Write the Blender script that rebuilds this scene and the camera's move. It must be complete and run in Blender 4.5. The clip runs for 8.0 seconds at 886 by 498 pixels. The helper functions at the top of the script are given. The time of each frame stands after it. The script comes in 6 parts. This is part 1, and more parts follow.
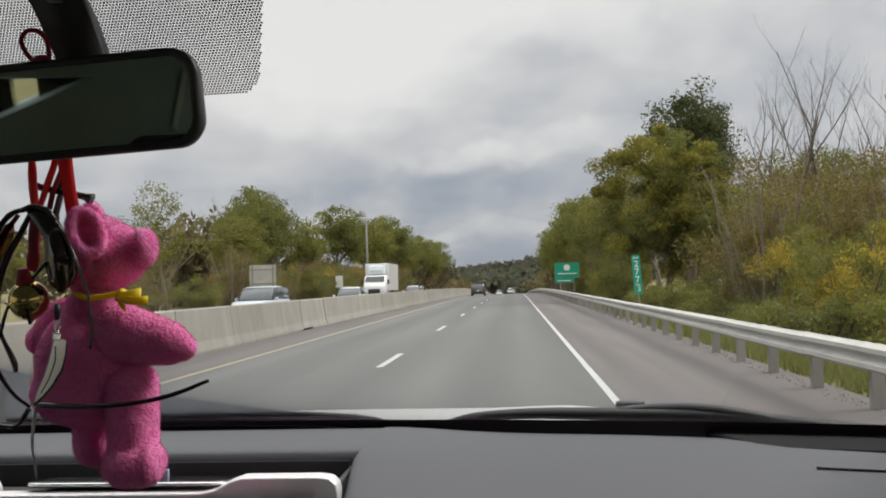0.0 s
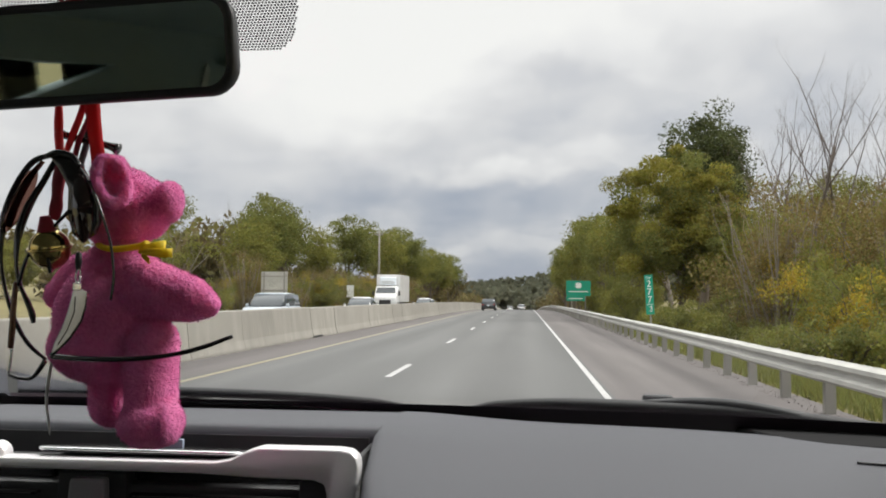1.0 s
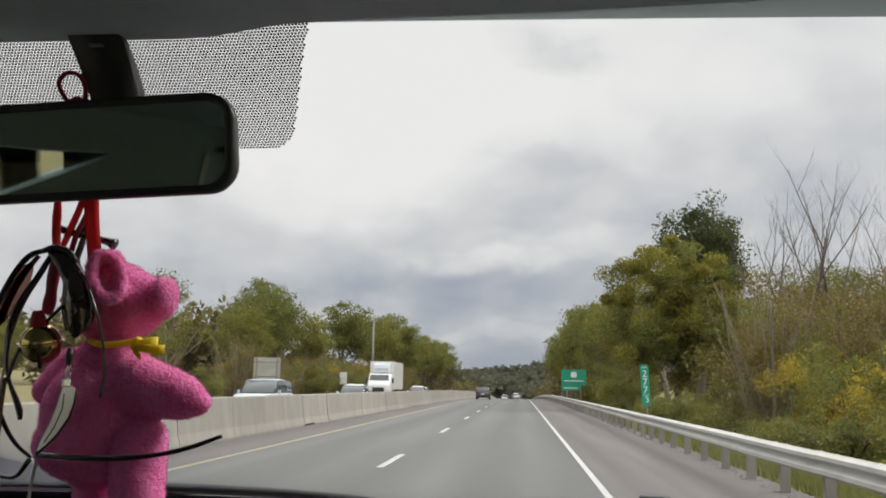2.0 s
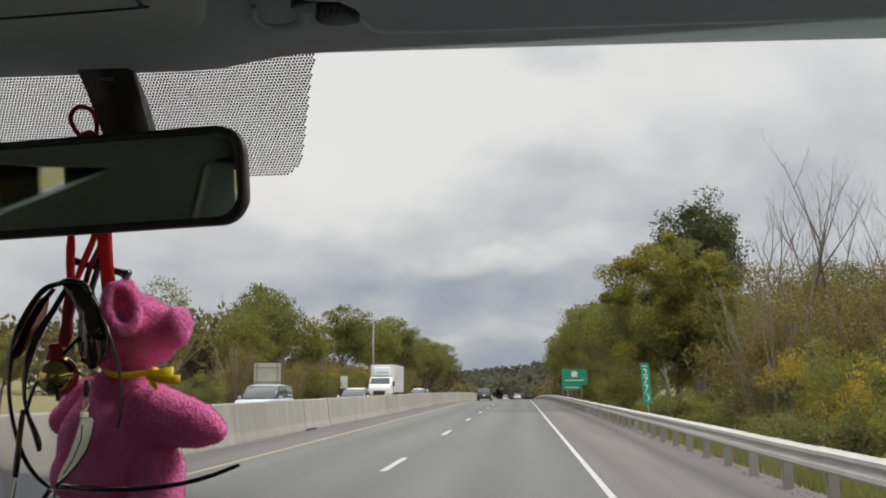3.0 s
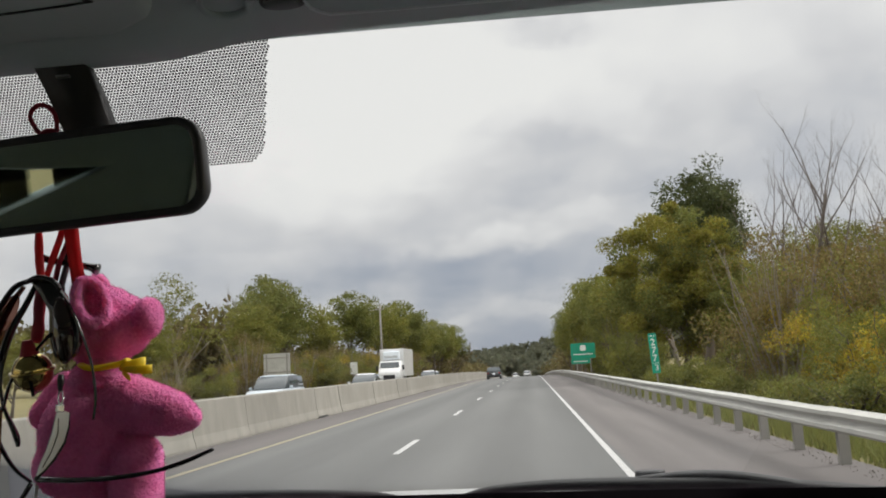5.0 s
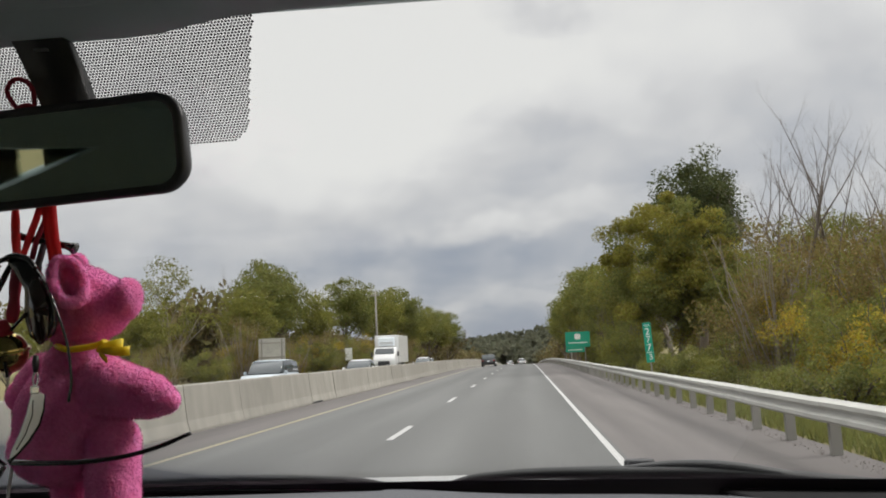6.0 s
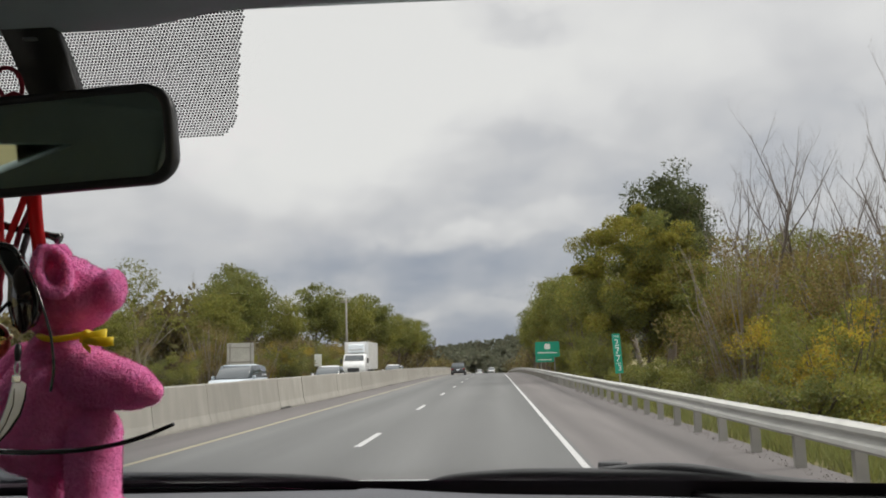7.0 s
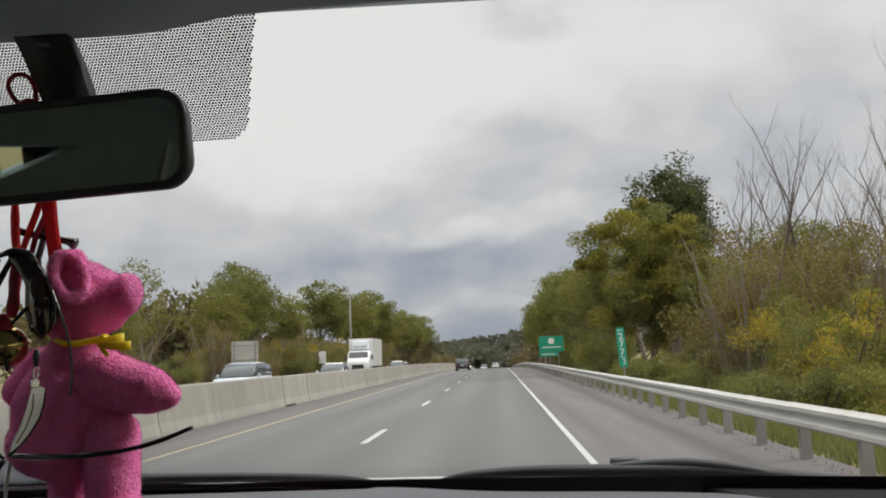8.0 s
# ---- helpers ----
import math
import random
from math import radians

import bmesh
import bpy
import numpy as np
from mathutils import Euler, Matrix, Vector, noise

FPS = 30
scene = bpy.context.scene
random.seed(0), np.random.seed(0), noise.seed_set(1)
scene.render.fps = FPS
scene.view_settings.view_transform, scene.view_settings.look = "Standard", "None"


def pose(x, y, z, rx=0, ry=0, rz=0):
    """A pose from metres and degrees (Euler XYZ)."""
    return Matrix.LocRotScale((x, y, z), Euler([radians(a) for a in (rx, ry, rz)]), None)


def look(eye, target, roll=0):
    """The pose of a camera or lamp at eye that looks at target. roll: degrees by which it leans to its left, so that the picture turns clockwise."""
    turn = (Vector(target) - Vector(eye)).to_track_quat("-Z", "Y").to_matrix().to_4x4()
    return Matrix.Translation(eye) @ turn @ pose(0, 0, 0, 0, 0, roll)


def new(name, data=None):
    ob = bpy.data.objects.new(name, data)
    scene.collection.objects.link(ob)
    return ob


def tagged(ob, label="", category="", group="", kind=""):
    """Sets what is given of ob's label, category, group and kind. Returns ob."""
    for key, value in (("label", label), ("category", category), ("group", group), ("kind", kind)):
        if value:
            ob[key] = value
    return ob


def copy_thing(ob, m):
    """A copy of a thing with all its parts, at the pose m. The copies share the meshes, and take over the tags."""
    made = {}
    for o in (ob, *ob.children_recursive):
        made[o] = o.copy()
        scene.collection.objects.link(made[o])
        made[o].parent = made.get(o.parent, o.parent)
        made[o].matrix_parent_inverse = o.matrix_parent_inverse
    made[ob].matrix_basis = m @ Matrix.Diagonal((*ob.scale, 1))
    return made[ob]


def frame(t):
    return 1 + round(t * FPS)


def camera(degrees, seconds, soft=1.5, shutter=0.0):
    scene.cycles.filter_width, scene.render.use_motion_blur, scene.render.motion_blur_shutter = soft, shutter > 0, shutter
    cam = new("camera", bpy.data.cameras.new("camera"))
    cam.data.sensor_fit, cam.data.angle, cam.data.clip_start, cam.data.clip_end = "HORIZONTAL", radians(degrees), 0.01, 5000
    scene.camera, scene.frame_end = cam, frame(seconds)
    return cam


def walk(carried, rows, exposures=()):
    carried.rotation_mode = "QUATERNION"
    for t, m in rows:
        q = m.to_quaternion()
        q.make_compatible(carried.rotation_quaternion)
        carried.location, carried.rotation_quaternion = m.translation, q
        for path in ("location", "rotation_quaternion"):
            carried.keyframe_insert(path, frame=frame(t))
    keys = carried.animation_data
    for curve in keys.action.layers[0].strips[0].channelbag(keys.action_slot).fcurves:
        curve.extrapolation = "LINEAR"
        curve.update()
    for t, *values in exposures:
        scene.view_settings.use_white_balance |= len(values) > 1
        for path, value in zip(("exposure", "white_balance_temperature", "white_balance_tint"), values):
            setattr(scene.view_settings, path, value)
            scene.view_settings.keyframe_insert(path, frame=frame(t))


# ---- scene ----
# ---- camera: seconds, place, yaw, pitch, roll ----
cam = camera(54.0, 8.0, soft=1.9)
PATH = [
    (0.0, 0.0084, -0.0152, 1.4811, 4.69, 2.34, 1.64),
    (0.5, -0.0073, 0.0041, 1.4631, 4.96, 1.25, 1.10),
    (0.8, -0.0169, 0.0031, 1.4423, 3.59, 0.49, 1.24),
    (1.0, -0.0124, 0.0116, 1.4432, 5.39, 3.24, -0.49),
    (1.2, -0.0090, 0.0082, 1.4479, 4.56, 8.41, -1.94),
    (2.3, -0.0169, 0.0105, 1.4557, 4.98, 9.02, -0.72),
    (2.5, -0.0233, 0.0010, 1.4612, 4.61, 9.04, -0.80),
    (3.0, -0.0195, -0.0039, 1.4688, 5.05, 9.09, 0.05),
    (3.5, -0.0171, -0.0120, 1.4734, 5.50, 9.88, 1.02),
    (4.0, 0.0111, -0.0132, 1.4866, 6.24, 10.28, 2.69),
    (4.5, 0.0101, -0.0114, 1.4649, 5.79, 8.75, 3.82),
    (4.7, 0.0103, -0.0100, 1.4652, 5.50, 8.21, 3.23),
    (5.8, 0.0203, 0.0063, 1.4525, 6.04, 7.39, 3.15),
    (6.0, 0.0188, 0.0094, 1.4613, 5.36, 7.03, 2.45),
    (6.5, 0.0244, 0.0068, 1.4522, 4.51, 7.46, 1.91),
    (7.0, 0.0088, 0.0012, 1.4527, 3.38, 7.48, 1.50),
    (7.5, 0.0095, 0.0062, 1.4516, 3.69, 6.97, 2.16),
    (8.0, 0.0005, -0.0028, 1.4563, 3.65, 7.21, 2.18),
]
EXPOSE = [(0.0, -0.05), (0.5, 0.10), (0.8, 0.14), (1.0, 0.16), (1.3, 0.06), (2.5, 0.0), (3.0, -0.06), (3.5, 0.0), (4.5, 0.0), (6.0, -0.08), (7.0, -0.10), (8.0, -0.08)]
walk(cam, [(t, pose(x, y, z, 90 + p, r, yaw)) for t, x, y, z, yaw, p, r in PATH], [(t, e, 6620, 11) for t, e in EXPOSE])

# ---- world: overcast autumn sky ----
def nd(nt, kind, operation="", use_clamp=False, sky_type="", data_type="", noise_dimensions=""):
    n = nt.nodes.new(kind)
    if operation:
        n.operation = operation
    if use_clamp:
        n.use_clamp = True
    if sky_type:
        n.sky_type, n.sun_disc = sky_type, False
    if data_type:
        n.data_type = data_type
    if noise_dimensions:
        n.noise_dimensions = noise_dimensions
    return n


world = bpy.data.worlds.new("overcast_sky")
scene.world = world
world.use_nodes = True
wt = world.node_tree
wt.nodes.clear()
w_out = nd(wt, "ShaderNodeOutputWorld")
w_mix = nd(wt, "ShaderNodeMixShader")
w_sky = nd(wt, "ShaderNodeTexSky", sky_type="NISHITA")
w_sky.sun_elevation, w_sky.sun_rotation = radians(40), radians(67)
w_bg1 = nd(wt, "ShaderNodeBackground")
w_bg2 = nd(wt, "ShaderNodeBackground")
w_bg1.inputs["Strength"].default_value = 0.08
wt.links.new(w_sky.outputs[0], w_bg1.inputs["Color"])
w_co = nd(wt, "ShaderNodeTexCoord")
w_sep = nd(wt, "ShaderNodeSeparateXYZ")
wt.links.new(w_co.outputs["Generated"], w_sep.inputs[0])


def wmath(op, a, b=None, clamp=False):
    m = nd(wt, "ShaderNodeMath", operation=op, use_clamp=clamp)
    for i, v in enumerate((a, b)):
        if v is None:
            continue
        if isinstance(v, (int, float)):
            m.inputs[i].default_value = v
        else:
            wt.links.new(v, m.inputs[i])
    return m.outputs[0]


zc = wmath("MAXIMUM", w_sep.outputs["Z"], 0.0)
den = wmath("ADD", zc, 0.48)
px, py = wmath("DIVIDE", w_sep.outputs["X"], den), wmath("DIVIDE", w_sep.outputs["Y"], den)
w_comb = nd(wt, "ShaderNodeCombineXYZ")
wt.links.new(px, w_comb.inputs[0])
wt.links.new(py, w_comb.inputs[1])


def wnoise(scale, detail, rough, shift, warp=0.0):
    mp = nd(wt, "ShaderNodeMapping")
    mp.inputs["Location"].default_value = shift
    wt.links.new(w_comb.outputs[0], mp.inputs["Vector"])
    n = nd(wt, "ShaderNodeTexNoise")
    n.inputs["Scale"].default_value, n.inputs["Detail"].default_value, n.inputs["Roughness"].default_value = scale, detail, rough
    n.inputs["Distortion"].default_value = warp
    wt.links.new(mp.outputs[0], n.inputs["Vector"])
    return n.outputs["Fac"]


big, mid, fine = wnoise(0.9, 2, 0.5, (5.6, 2.2, 0)), wnoise(2.8, 5, 0.5, (4.3, 1.2, 0), 0.2), wnoise(7.5, 5, 0.55, (7.7, 2.0, 0), 0.1)
mixn = wmath("ADD", wmath("ADD", wmath("MULTIPLY", big, 0.40), wmath("MULTIPLY", mid, 0.46)), wmath("MULTIPLY", fine, 0.30))
# the cloud deck thins upwards and is grey and blue low down
lift = wmath("MULTIPLY", wmath("POWER", zc, 0.55), 0.94)
tone = wmath("ADD", wmath("ADD", wmath("MULTIPLY", wmath("SUBTRACT", mixn, 0.57), 0.98), lift), 0.19)

# ragged clouds and breaks over the road ahead: azimuth, elevation, half width, half height, tone
w_rag = nd(wt, "ShaderNodeTexNoise")
w_rag.inputs["Scale"].default_value, w_rag.inputs["Detail"].default_value, w_rag.inputs["Roughness"].default_value = 7.0, 6.0, 0.58
w_str = nd(wt, "ShaderNodeMapping")
w_str.inputs["Scale"].default_value = (1.0, 1.0, 1.5)
wt.links.new(w_co.outputs["Generated"], w_str.inputs["Vector"])
wt.links.new(w_str.outputs[0], w_rag.inputs["Vector"])
w_off = nd(wt, "ShaderNodeVectorMath", operation="MULTIPLY_ADD")
w_off.inputs[1].default_value, w_off.inputs[2].default_value = (0.20, 0.0, 0.12), (-0.10, 0.0, -0.06)
wt.links.new(w_rag.outputs["Color"], w_off.inputs[0])
w_dir = nd(wt, "ShaderNodeVectorMath", operation="ADD")
wt.links.new(w_co.outputs["Generated"], w_dir.inputs[0])
wt.links.new(w_off.outputs[0], w_dir.inputs[1])
CLOUDS = [(-0.16, 0.34, 0.20, 0.13, 0.26), (-0.24, 0.23, 0.13, 0.07, 0.13), (0.00, 0.385, 0.12, 0.040, -0.24), (-0.05, 0.255, 0.16, 0.05, -0.06),
          (0.09, 0.29, 0.09, 0.035, 0.10), (-0.26, 0.255, 0.05, 0.03, -0.12), (0.22, 0.24, 0.20, 0.09, -0.07), (-0.03, 0.10, 0.32, 0.030, -0.07),
          (-0.04, 0.135, 0.10, 0.020, 0.12), (0.10, 0.165, 0.14, 0.02, 0.07), (-0.02, 0.055, 0.30, 0.012, 0.06), (-0.20, 0.12, 0.14, 0.035, -0.06)]
for az, el, hw, hh, gain in CLOUDS:
    rel = nd(wt, "ShaderNodeVectorMath", operation="SUBTRACT")
    rel.inputs[1].default_value = (math.sin(az) * math.cos(el), math.cos(az) * math.cos(el), math.sin(el))
    wt.links.new(w_dir.outputs[0], rel.inputs[0])
    fit_ = nd(wt, "ShaderNodeVectorMath", operation="MULTIPLY")
    fit_.inputs[1].default_value = (1 / hw, 1.0, 1 / hh)
    wt.links.new(rel.outputs[0], fit_.inputs[0])
    far_ = nd(wt, "ShaderNodeVectorMath", operation="LENGTH")
    wt.links.new(fit_.outputs[0], far_.inputs[0])
    soft_ = nd(wt, "ShaderNodeMapRange")
    soft_.interpolation_type = "SMOOTHSTEP"
    soft_.inputs[1].default_value, soft_.inputs[2].default_value, soft_.inputs[3].default_value, soft_.inputs[4].default_value = 0.45, 1.25, gain, 0.0
    wt.links.new(far_.outputs["Value"], soft_.inputs[0])
    tone = wmath("ADD", tone, soft_.outputs[0])
ramp = nd(wt, "ShaderNodeValToRGB")
wt.links.new(tone, ramp.inputs[0])
els = ramp.color_ramp.elements
els[0].position, els[0].color = 0.30, (0.335, 0.375, 0.445, 1)
els[1].position, els[1].color = 0.78, (0.83, 0.84, 0.825, 1)
for pos, col in ((0.42, (0.475, 0.50, 0.54, 1)), (0.55, (0.625, 0.637, 0.65, 1)), (0.66, (0.75, 0.76, 0.76, 1))):
    e = els.new(pos)
    e.color = col
wt.links.new(ramp.outputs[0], w_bg2.inputs["Color"])
# an overcast sky is brightest overhead
over = nd(wt, "ShaderNodeMapRange")
over.interpolation_type = "SMOOTHSTEP"
over.inputs[1].default_value, over.inputs[2].default_value, over.inputs[3].default_value, over.inputs[4].default_value = 0.43, 0.86, 1.04, 3.5
wt.links.new(zc, over.inputs[0])
wt.links.new(over.outputs[0], w_bg2.inputs["Strength"])
w_mix.inputs[0].default_value = 0.93
wt.links.new(w_bg1.outputs[0], w_mix.inputs[1])
wt.links.new(w_bg2.outputs[0], w_mix.inputs[2])
wt.links.new(w_mix.outputs[0], w_out.inputs["Surface"])

sun = new("sun", bpy.data.lights.new("sun", "SUN"))
sun.data.energy, sun.data.angle, sun.data.color = 2.3, radians(16), (1.0, 0.97, 0.92)
sun.matrix_world = look((0, 0, 60), (-19, -8, 60 - 18))

# ---- materials ----
MATS = {}


def mat(name, color, rough=0.6, metal=0.0, var=0.12, scale=8.0, grain=120.0, bump=0.15, dist=0.002, random=0.0, island=0.0,
        tint=None, coat=0.0, sheen=0.0, spec=0.5, transl=0.0, stretch=(1, 1, 1)):
    """Principled surface with stains at one scale, grain at another and a fine relief."""
    m = bpy.data.materials.new(name)
    m.use_nodes = True
    nt = m.node_tree
    b = nt.nodes["Principled BSDF"]
    co = nd(nt, "ShaderNodeTexCoord")
    mp = nd(nt, "ShaderNodeMapping")
    mp.inputs["Scale"].default_value = stretch
    nt.links.new(co.outputs["Object"], mp.inputs["Vector"])
    if random:
        oi = nd(nt, "ShaderNodeObjectInfo")
        sc = nd(nt, "ShaderNodeVectorMath", operation="SCALE")
        sc.inputs[0].default_value = (31.0, 47.0, 23.0)
        nt.links.new(oi.outputs["Random"], sc.inputs["Scale"])
        nt.links.new(sc.outputs[0], mp.inputs["Location"])
    n1, n2 = nd(nt, "ShaderNodeTexNoise"), nd(nt, "ShaderNodeTexNoise")
    for n, s, d in ((n1, scale, 5), (n2, grain, 3)):
        n.inputs["Scale"].default_value, n.inputs["Detail"].default_value = s, d
        nt.links.new(mp.outputs[0], n.inputs["Vector"])
    dark = tuple(c * (1 - 1.6 * var) for c in color)
    light = tint or tuple(min(1, c * (1 + 1.6 * var)) for c in color)
    mx = nd(nt, "ShaderNodeMix", data_type="RGBA")
    mx.inputs[6].default_value, mx.inputs[7].default_value = (*dark, 1), (*light, 1)
    add = nd(nt, "ShaderNodeMath", operation="ADD")
    mul = nd(nt, "ShaderNodeMath", operation="MULTIPLY_ADD")
    nt.links.new(n1.outputs["Fac"], mul.inputs[0])
    mul.inputs[1].default_value, mul.inputs[2].default_value = 1.5, -0.5
    nt.links.new(n2.outputs["Fac"], add.inputs[0])
    nt.links.new(mul.outputs[0], add.inputs[1])
    half = nd(nt, "ShaderNodeMath", operation="MULTIPLY", use_clamp=True)
    half.inputs[1].default_value = 0.55
    nt.links.new(add.outputs[0], half.inputs[0])
    nt.links.new(half.outputs[0], mx.inputs[0])
    colour = mx.outputs[2]
    if random or island:
        src = nd(nt, "ShaderNodeNewGeometry").outputs["Random Per Island"] if island else nd(nt, "ShaderNodeObjectInfo").outputs["Random"]
        hs = nd(nt, "ShaderNodeHueSaturation")
        mr = nd(nt, "ShaderNodeMapRange")
        amount = island or random
        mr.inputs[3].default_value, mr.inputs[4].default_value = 1 - amount, 1 + amount
        nt.links.new(src, mr.inputs[0])
        nt.links.new(mr.outputs[0], hs.inputs["Value"])
        if island:
            mh = nd(nt, "ShaderNodeMapRange")
            mh.inputs[3].default_value, mh.inputs[4].default_value = 0.475, 0.525
            wn = nd(nt, "ShaderNodeTexWhiteNoise", noise_dimensions="1D")
            nt.links.new(src, wn.inputs["W"])
            nt.links.new(wn.outputs["Value"], mh.inputs[0])
            nt.links.new(mh.outputs[0], hs.inputs["Hue"])
        nt.links.new(colour, hs.inputs["Color"])
        colour = hs.outputs[0]
    nt.links.new(colour, b.inputs["Base Color"])
    b.inputs["Roughness"].default_value, b.inputs["Metallic"].default_value = rough, metal
    b.inputs["Coat Weight"].default_value, b.inputs["Sheen Weight"].default_value = coat, sheen
    b.inputs["Specular IOR Level"].default_value = spec
    b.inputs["Sheen Tint"].default_value = (*light, 1)
    if bump:
        bp = nd(nt, "ShaderNodeBump")
        bp.inputs["Strength"].default_value, bp.inputs["Distance"].default_value = bump, dist
        nt.links.new(n2.outputs["Fac"], bp.inputs["Height"])
        nt.links.new(bp.outputs[0], b.inputs["Normal"])
    if transl:
        tr = nd(nt, "ShaderNodeBsdfTranslucent")
        ms = nd(nt, "ShaderNodeMixShader")
        ms.inputs[0].default_value = transl
        nt.links.new(colour, tr.inputs["Color"])
        nt.links.new(b.outputs[0], ms.inputs[1])
        nt.links.new(tr.outputs[0], ms.inputs[2])
        nt.links.new(ms.outputs[0], nt.nodes["Material Output"].inputs["Surface"])
    MATS[name] = m
    return m


asphalt = mat("worn_asphalt", (0.100, 0.101, 0.099), 0.85, var=0.20, scale=0.9, grain=60, bump=0.3, dist=0.004, stretch=(1, 0.012, 1))


def wheel_tracks(m, middle, period, depth):
    """Tyres polish two paler tracks into each lane, with a darker strip of drips between."""
    nt = m.node_tree
    b = nt.nodes["Principled BSDF"]
    src = b.inputs["Base Color"].links[0].from_socket
    co, sep = nd(nt, "ShaderNodeTexCoord"), nd(nt, "ShaderNodeSeparateXYZ")
    nt.links.new(co.outputs["Object"], sep.inputs[0])
    wav = nd(nt, "ShaderNodeTexNoise")
    wav.inputs["Scale"].default_value, wav.inputs["Detail"].default_value = 0.05, 2
    nt.links.new(co.outputs["Object"], wav.inputs["Vector"])
    x = nd(nt, "ShaderNodeMath", operation="MULTIPLY_ADD")
    x.inputs[1].default_value = 0.9
    nt.links.new(wav.outputs["Fac"], x.inputs[0])
    nt.links.new(sep.outputs["X"], x.inputs[2])
    ph = nd(nt, "ShaderNodeMath", operation="MULTIPLY_ADD")
    ph.inputs[1].default_value, ph.inputs[2].default_value = 6.2832 / period, -6.2832 * (middle + 0.45) / period
    nt.links.new(x.outputs[0], ph.inputs[0])
    cs = nd(nt, "ShaderNodeMath", operation="COSINE")
    nt.links.new(ph.outputs[0], cs.inputs[0])
    # long blotches and tar-like patches
    mp = nd(nt, "ShaderNodeMapping")
    mp.inputs["Scale"].default_value = (0.8, 0.06, 1)
    nt.links.new(co.outputs["Object"], mp.inputs["Vector"])
    bl = nd(nt, "ShaderNodeTexNoise")
    bl.inputs["Scale"].default_value, bl.inputs["Detail"].default_value = 1.0, 6
    nt.links.new(mp.outputs[0], bl.inputs["Vector"])
    v1 = nd(nt, "ShaderNodeMath", operation="MULTIPLY_ADD")
    v1.inputs[1].default_value, v1.inputs[2].default_value = -depth, 0.70
    nt.links.new(cs.outputs[0], v1.inputs[0])
    v2 = nd(nt, "ShaderNodeMath", operation="MULTIPLY_ADD")
    v2.inputs[1].default_value = 0.6
    nt.links.new(bl.outputs["Fac"], v2.inputs[0])
    nt.links.new(v1.outputs[0], v2.inputs[2])
    hs = nd(nt, "ShaderNodeHueSaturation")
    nt.links.new(v2.outputs[0], hs.inputs["Value"])
    nt.links.new(src, hs.inputs["Color"])
    nt.links.new(hs.outputs[0], b.inputs["Base Color"])


wheel_tracks(asphalt, -0.65, 1.83, 0.11)
shoulder_mat = mat("shoulder_asphalt", (0.110, 0.099, 0.096), 0.9, var=0.26, scale=1.6, grain=60, bump=0.3, dist=0.004, stretch=(1, 0.05, 1))
wheel_tracks(shoulder_mat, 1.7, 1.4, 0.05)
white_paint = mat("road_paint_white", (0.42, 0.42, 0.415), 0.6, var=0.2, scale=6, grain=40, bump=0.1)
yellow_paint = mat("road_paint_yellow", (0.26, 0.225, 0.14), 0.6, var=0.15, scale=4, grain=40, bump=0.1)
grass_mat = mat("dry_grass_ground", (0.15, 0.14, 0.045), 0.95, var=0.35, scale=0.7, grain=9, bump=0.5, dist=0.05, tint=(0.26, 0.21, 0.08))
concrete = mat("barrier_concrete", (0.27, 0.256, 0.225), 0.85, var=0.24, scale=2.2, grain=50, bump=0.25, dist=0.004, random=0.08, stretch=(1, 1, 0.25))
galvan = mat("galvanised_steel", (0.47, 0.465, 0.435), 0.6, metal=0.15, var=0.2, scale=3, grain=40, bump=0.05, random=0.05)
post_mat = mat("weathered_post", (0.28, 0.268, 0.245), 0.75, var=0.15, scale=5, grain=50, bump=0.2, random=0.15)
bark = mat("bark", (0.10, 0.08, 0.06), 0.9, var=0.3, scale=3, grain=20, bump=0.6, dist=0.02)
bark_pale = mat("pale_bark", (0.22, 0.19, 0.155), 0.9, var=0.25, scale=3, grain=20, bump=0.5, dist=0.02)
twig_mat = mat("bare_twigs", (0.15, 0.125, 0.11), 0.9, var=0.25, scale=2, grain=10, bump=0)
leaf_olive = mat("leaves_olive", (0.200, 0.200, 0.042), 0.7, var=0.35, scale=0.45, grain=1.6, bump=0, island=0.2, transl=0.4, spec=0.25)
leaf_green = mat("leaves_green", (0.165, 0.175, 0.045), 0.7, var=0.35, scale=0.45, grain=1.6, bump=0, island=0.2, transl=0.4, spec=0.25)
leaf_yellow_green = mat("leaves_yellow_green", (0.245, 0.225, 0.040), 0.7, var=0.35, scale=0.45, grain=1.6, bump=0, island=0.2, transl=0.4, spec=0.25)
leaf_dark = mat("leaves_dark_green", (0.085, 0.100, 0.038), 0.7, var=0.35, scale=0.45, grain=1.6, bump=0, island=0.2, transl=0.35, spec=0.25)
leaf_yellow = mat("leaves_yellow", (0.37, 0.285, 0.035), 0.7, var=0.4, scale=0.9, grain=3, bump=0, island=0.22, transl=0.4, spec=0.25)
leaf_brown = mat("leaves_brown", (0.255, 0.19, 0.078), 0.75, var=0.4, scale=0.5, grain=1.8, bump=0, island=0.2, transl=0.35, tint=(0.32, 0.25, 0.085), spec=0.25)
leaf_far = mat("far_foliage", (0.15, 0.138, 0.055), 0.85, var=0.45, scale=0.05, grain=0.35, bump=0, island=0.2, transl=0.3, spec=0.2, tint=(0.26, 0.21, 0.09))
blade_mat = mat("grass_blades", (0.175, 0.185, 0.05), 0.8, var=0.3, scale=0.6, grain=4, bump=0, island=0.45, transl=0.3)
sign_green = mat("sign_green", (0.0, 0.30, 0.19), 0.45, var=0.06, scale=2, grain=30, bump=0)
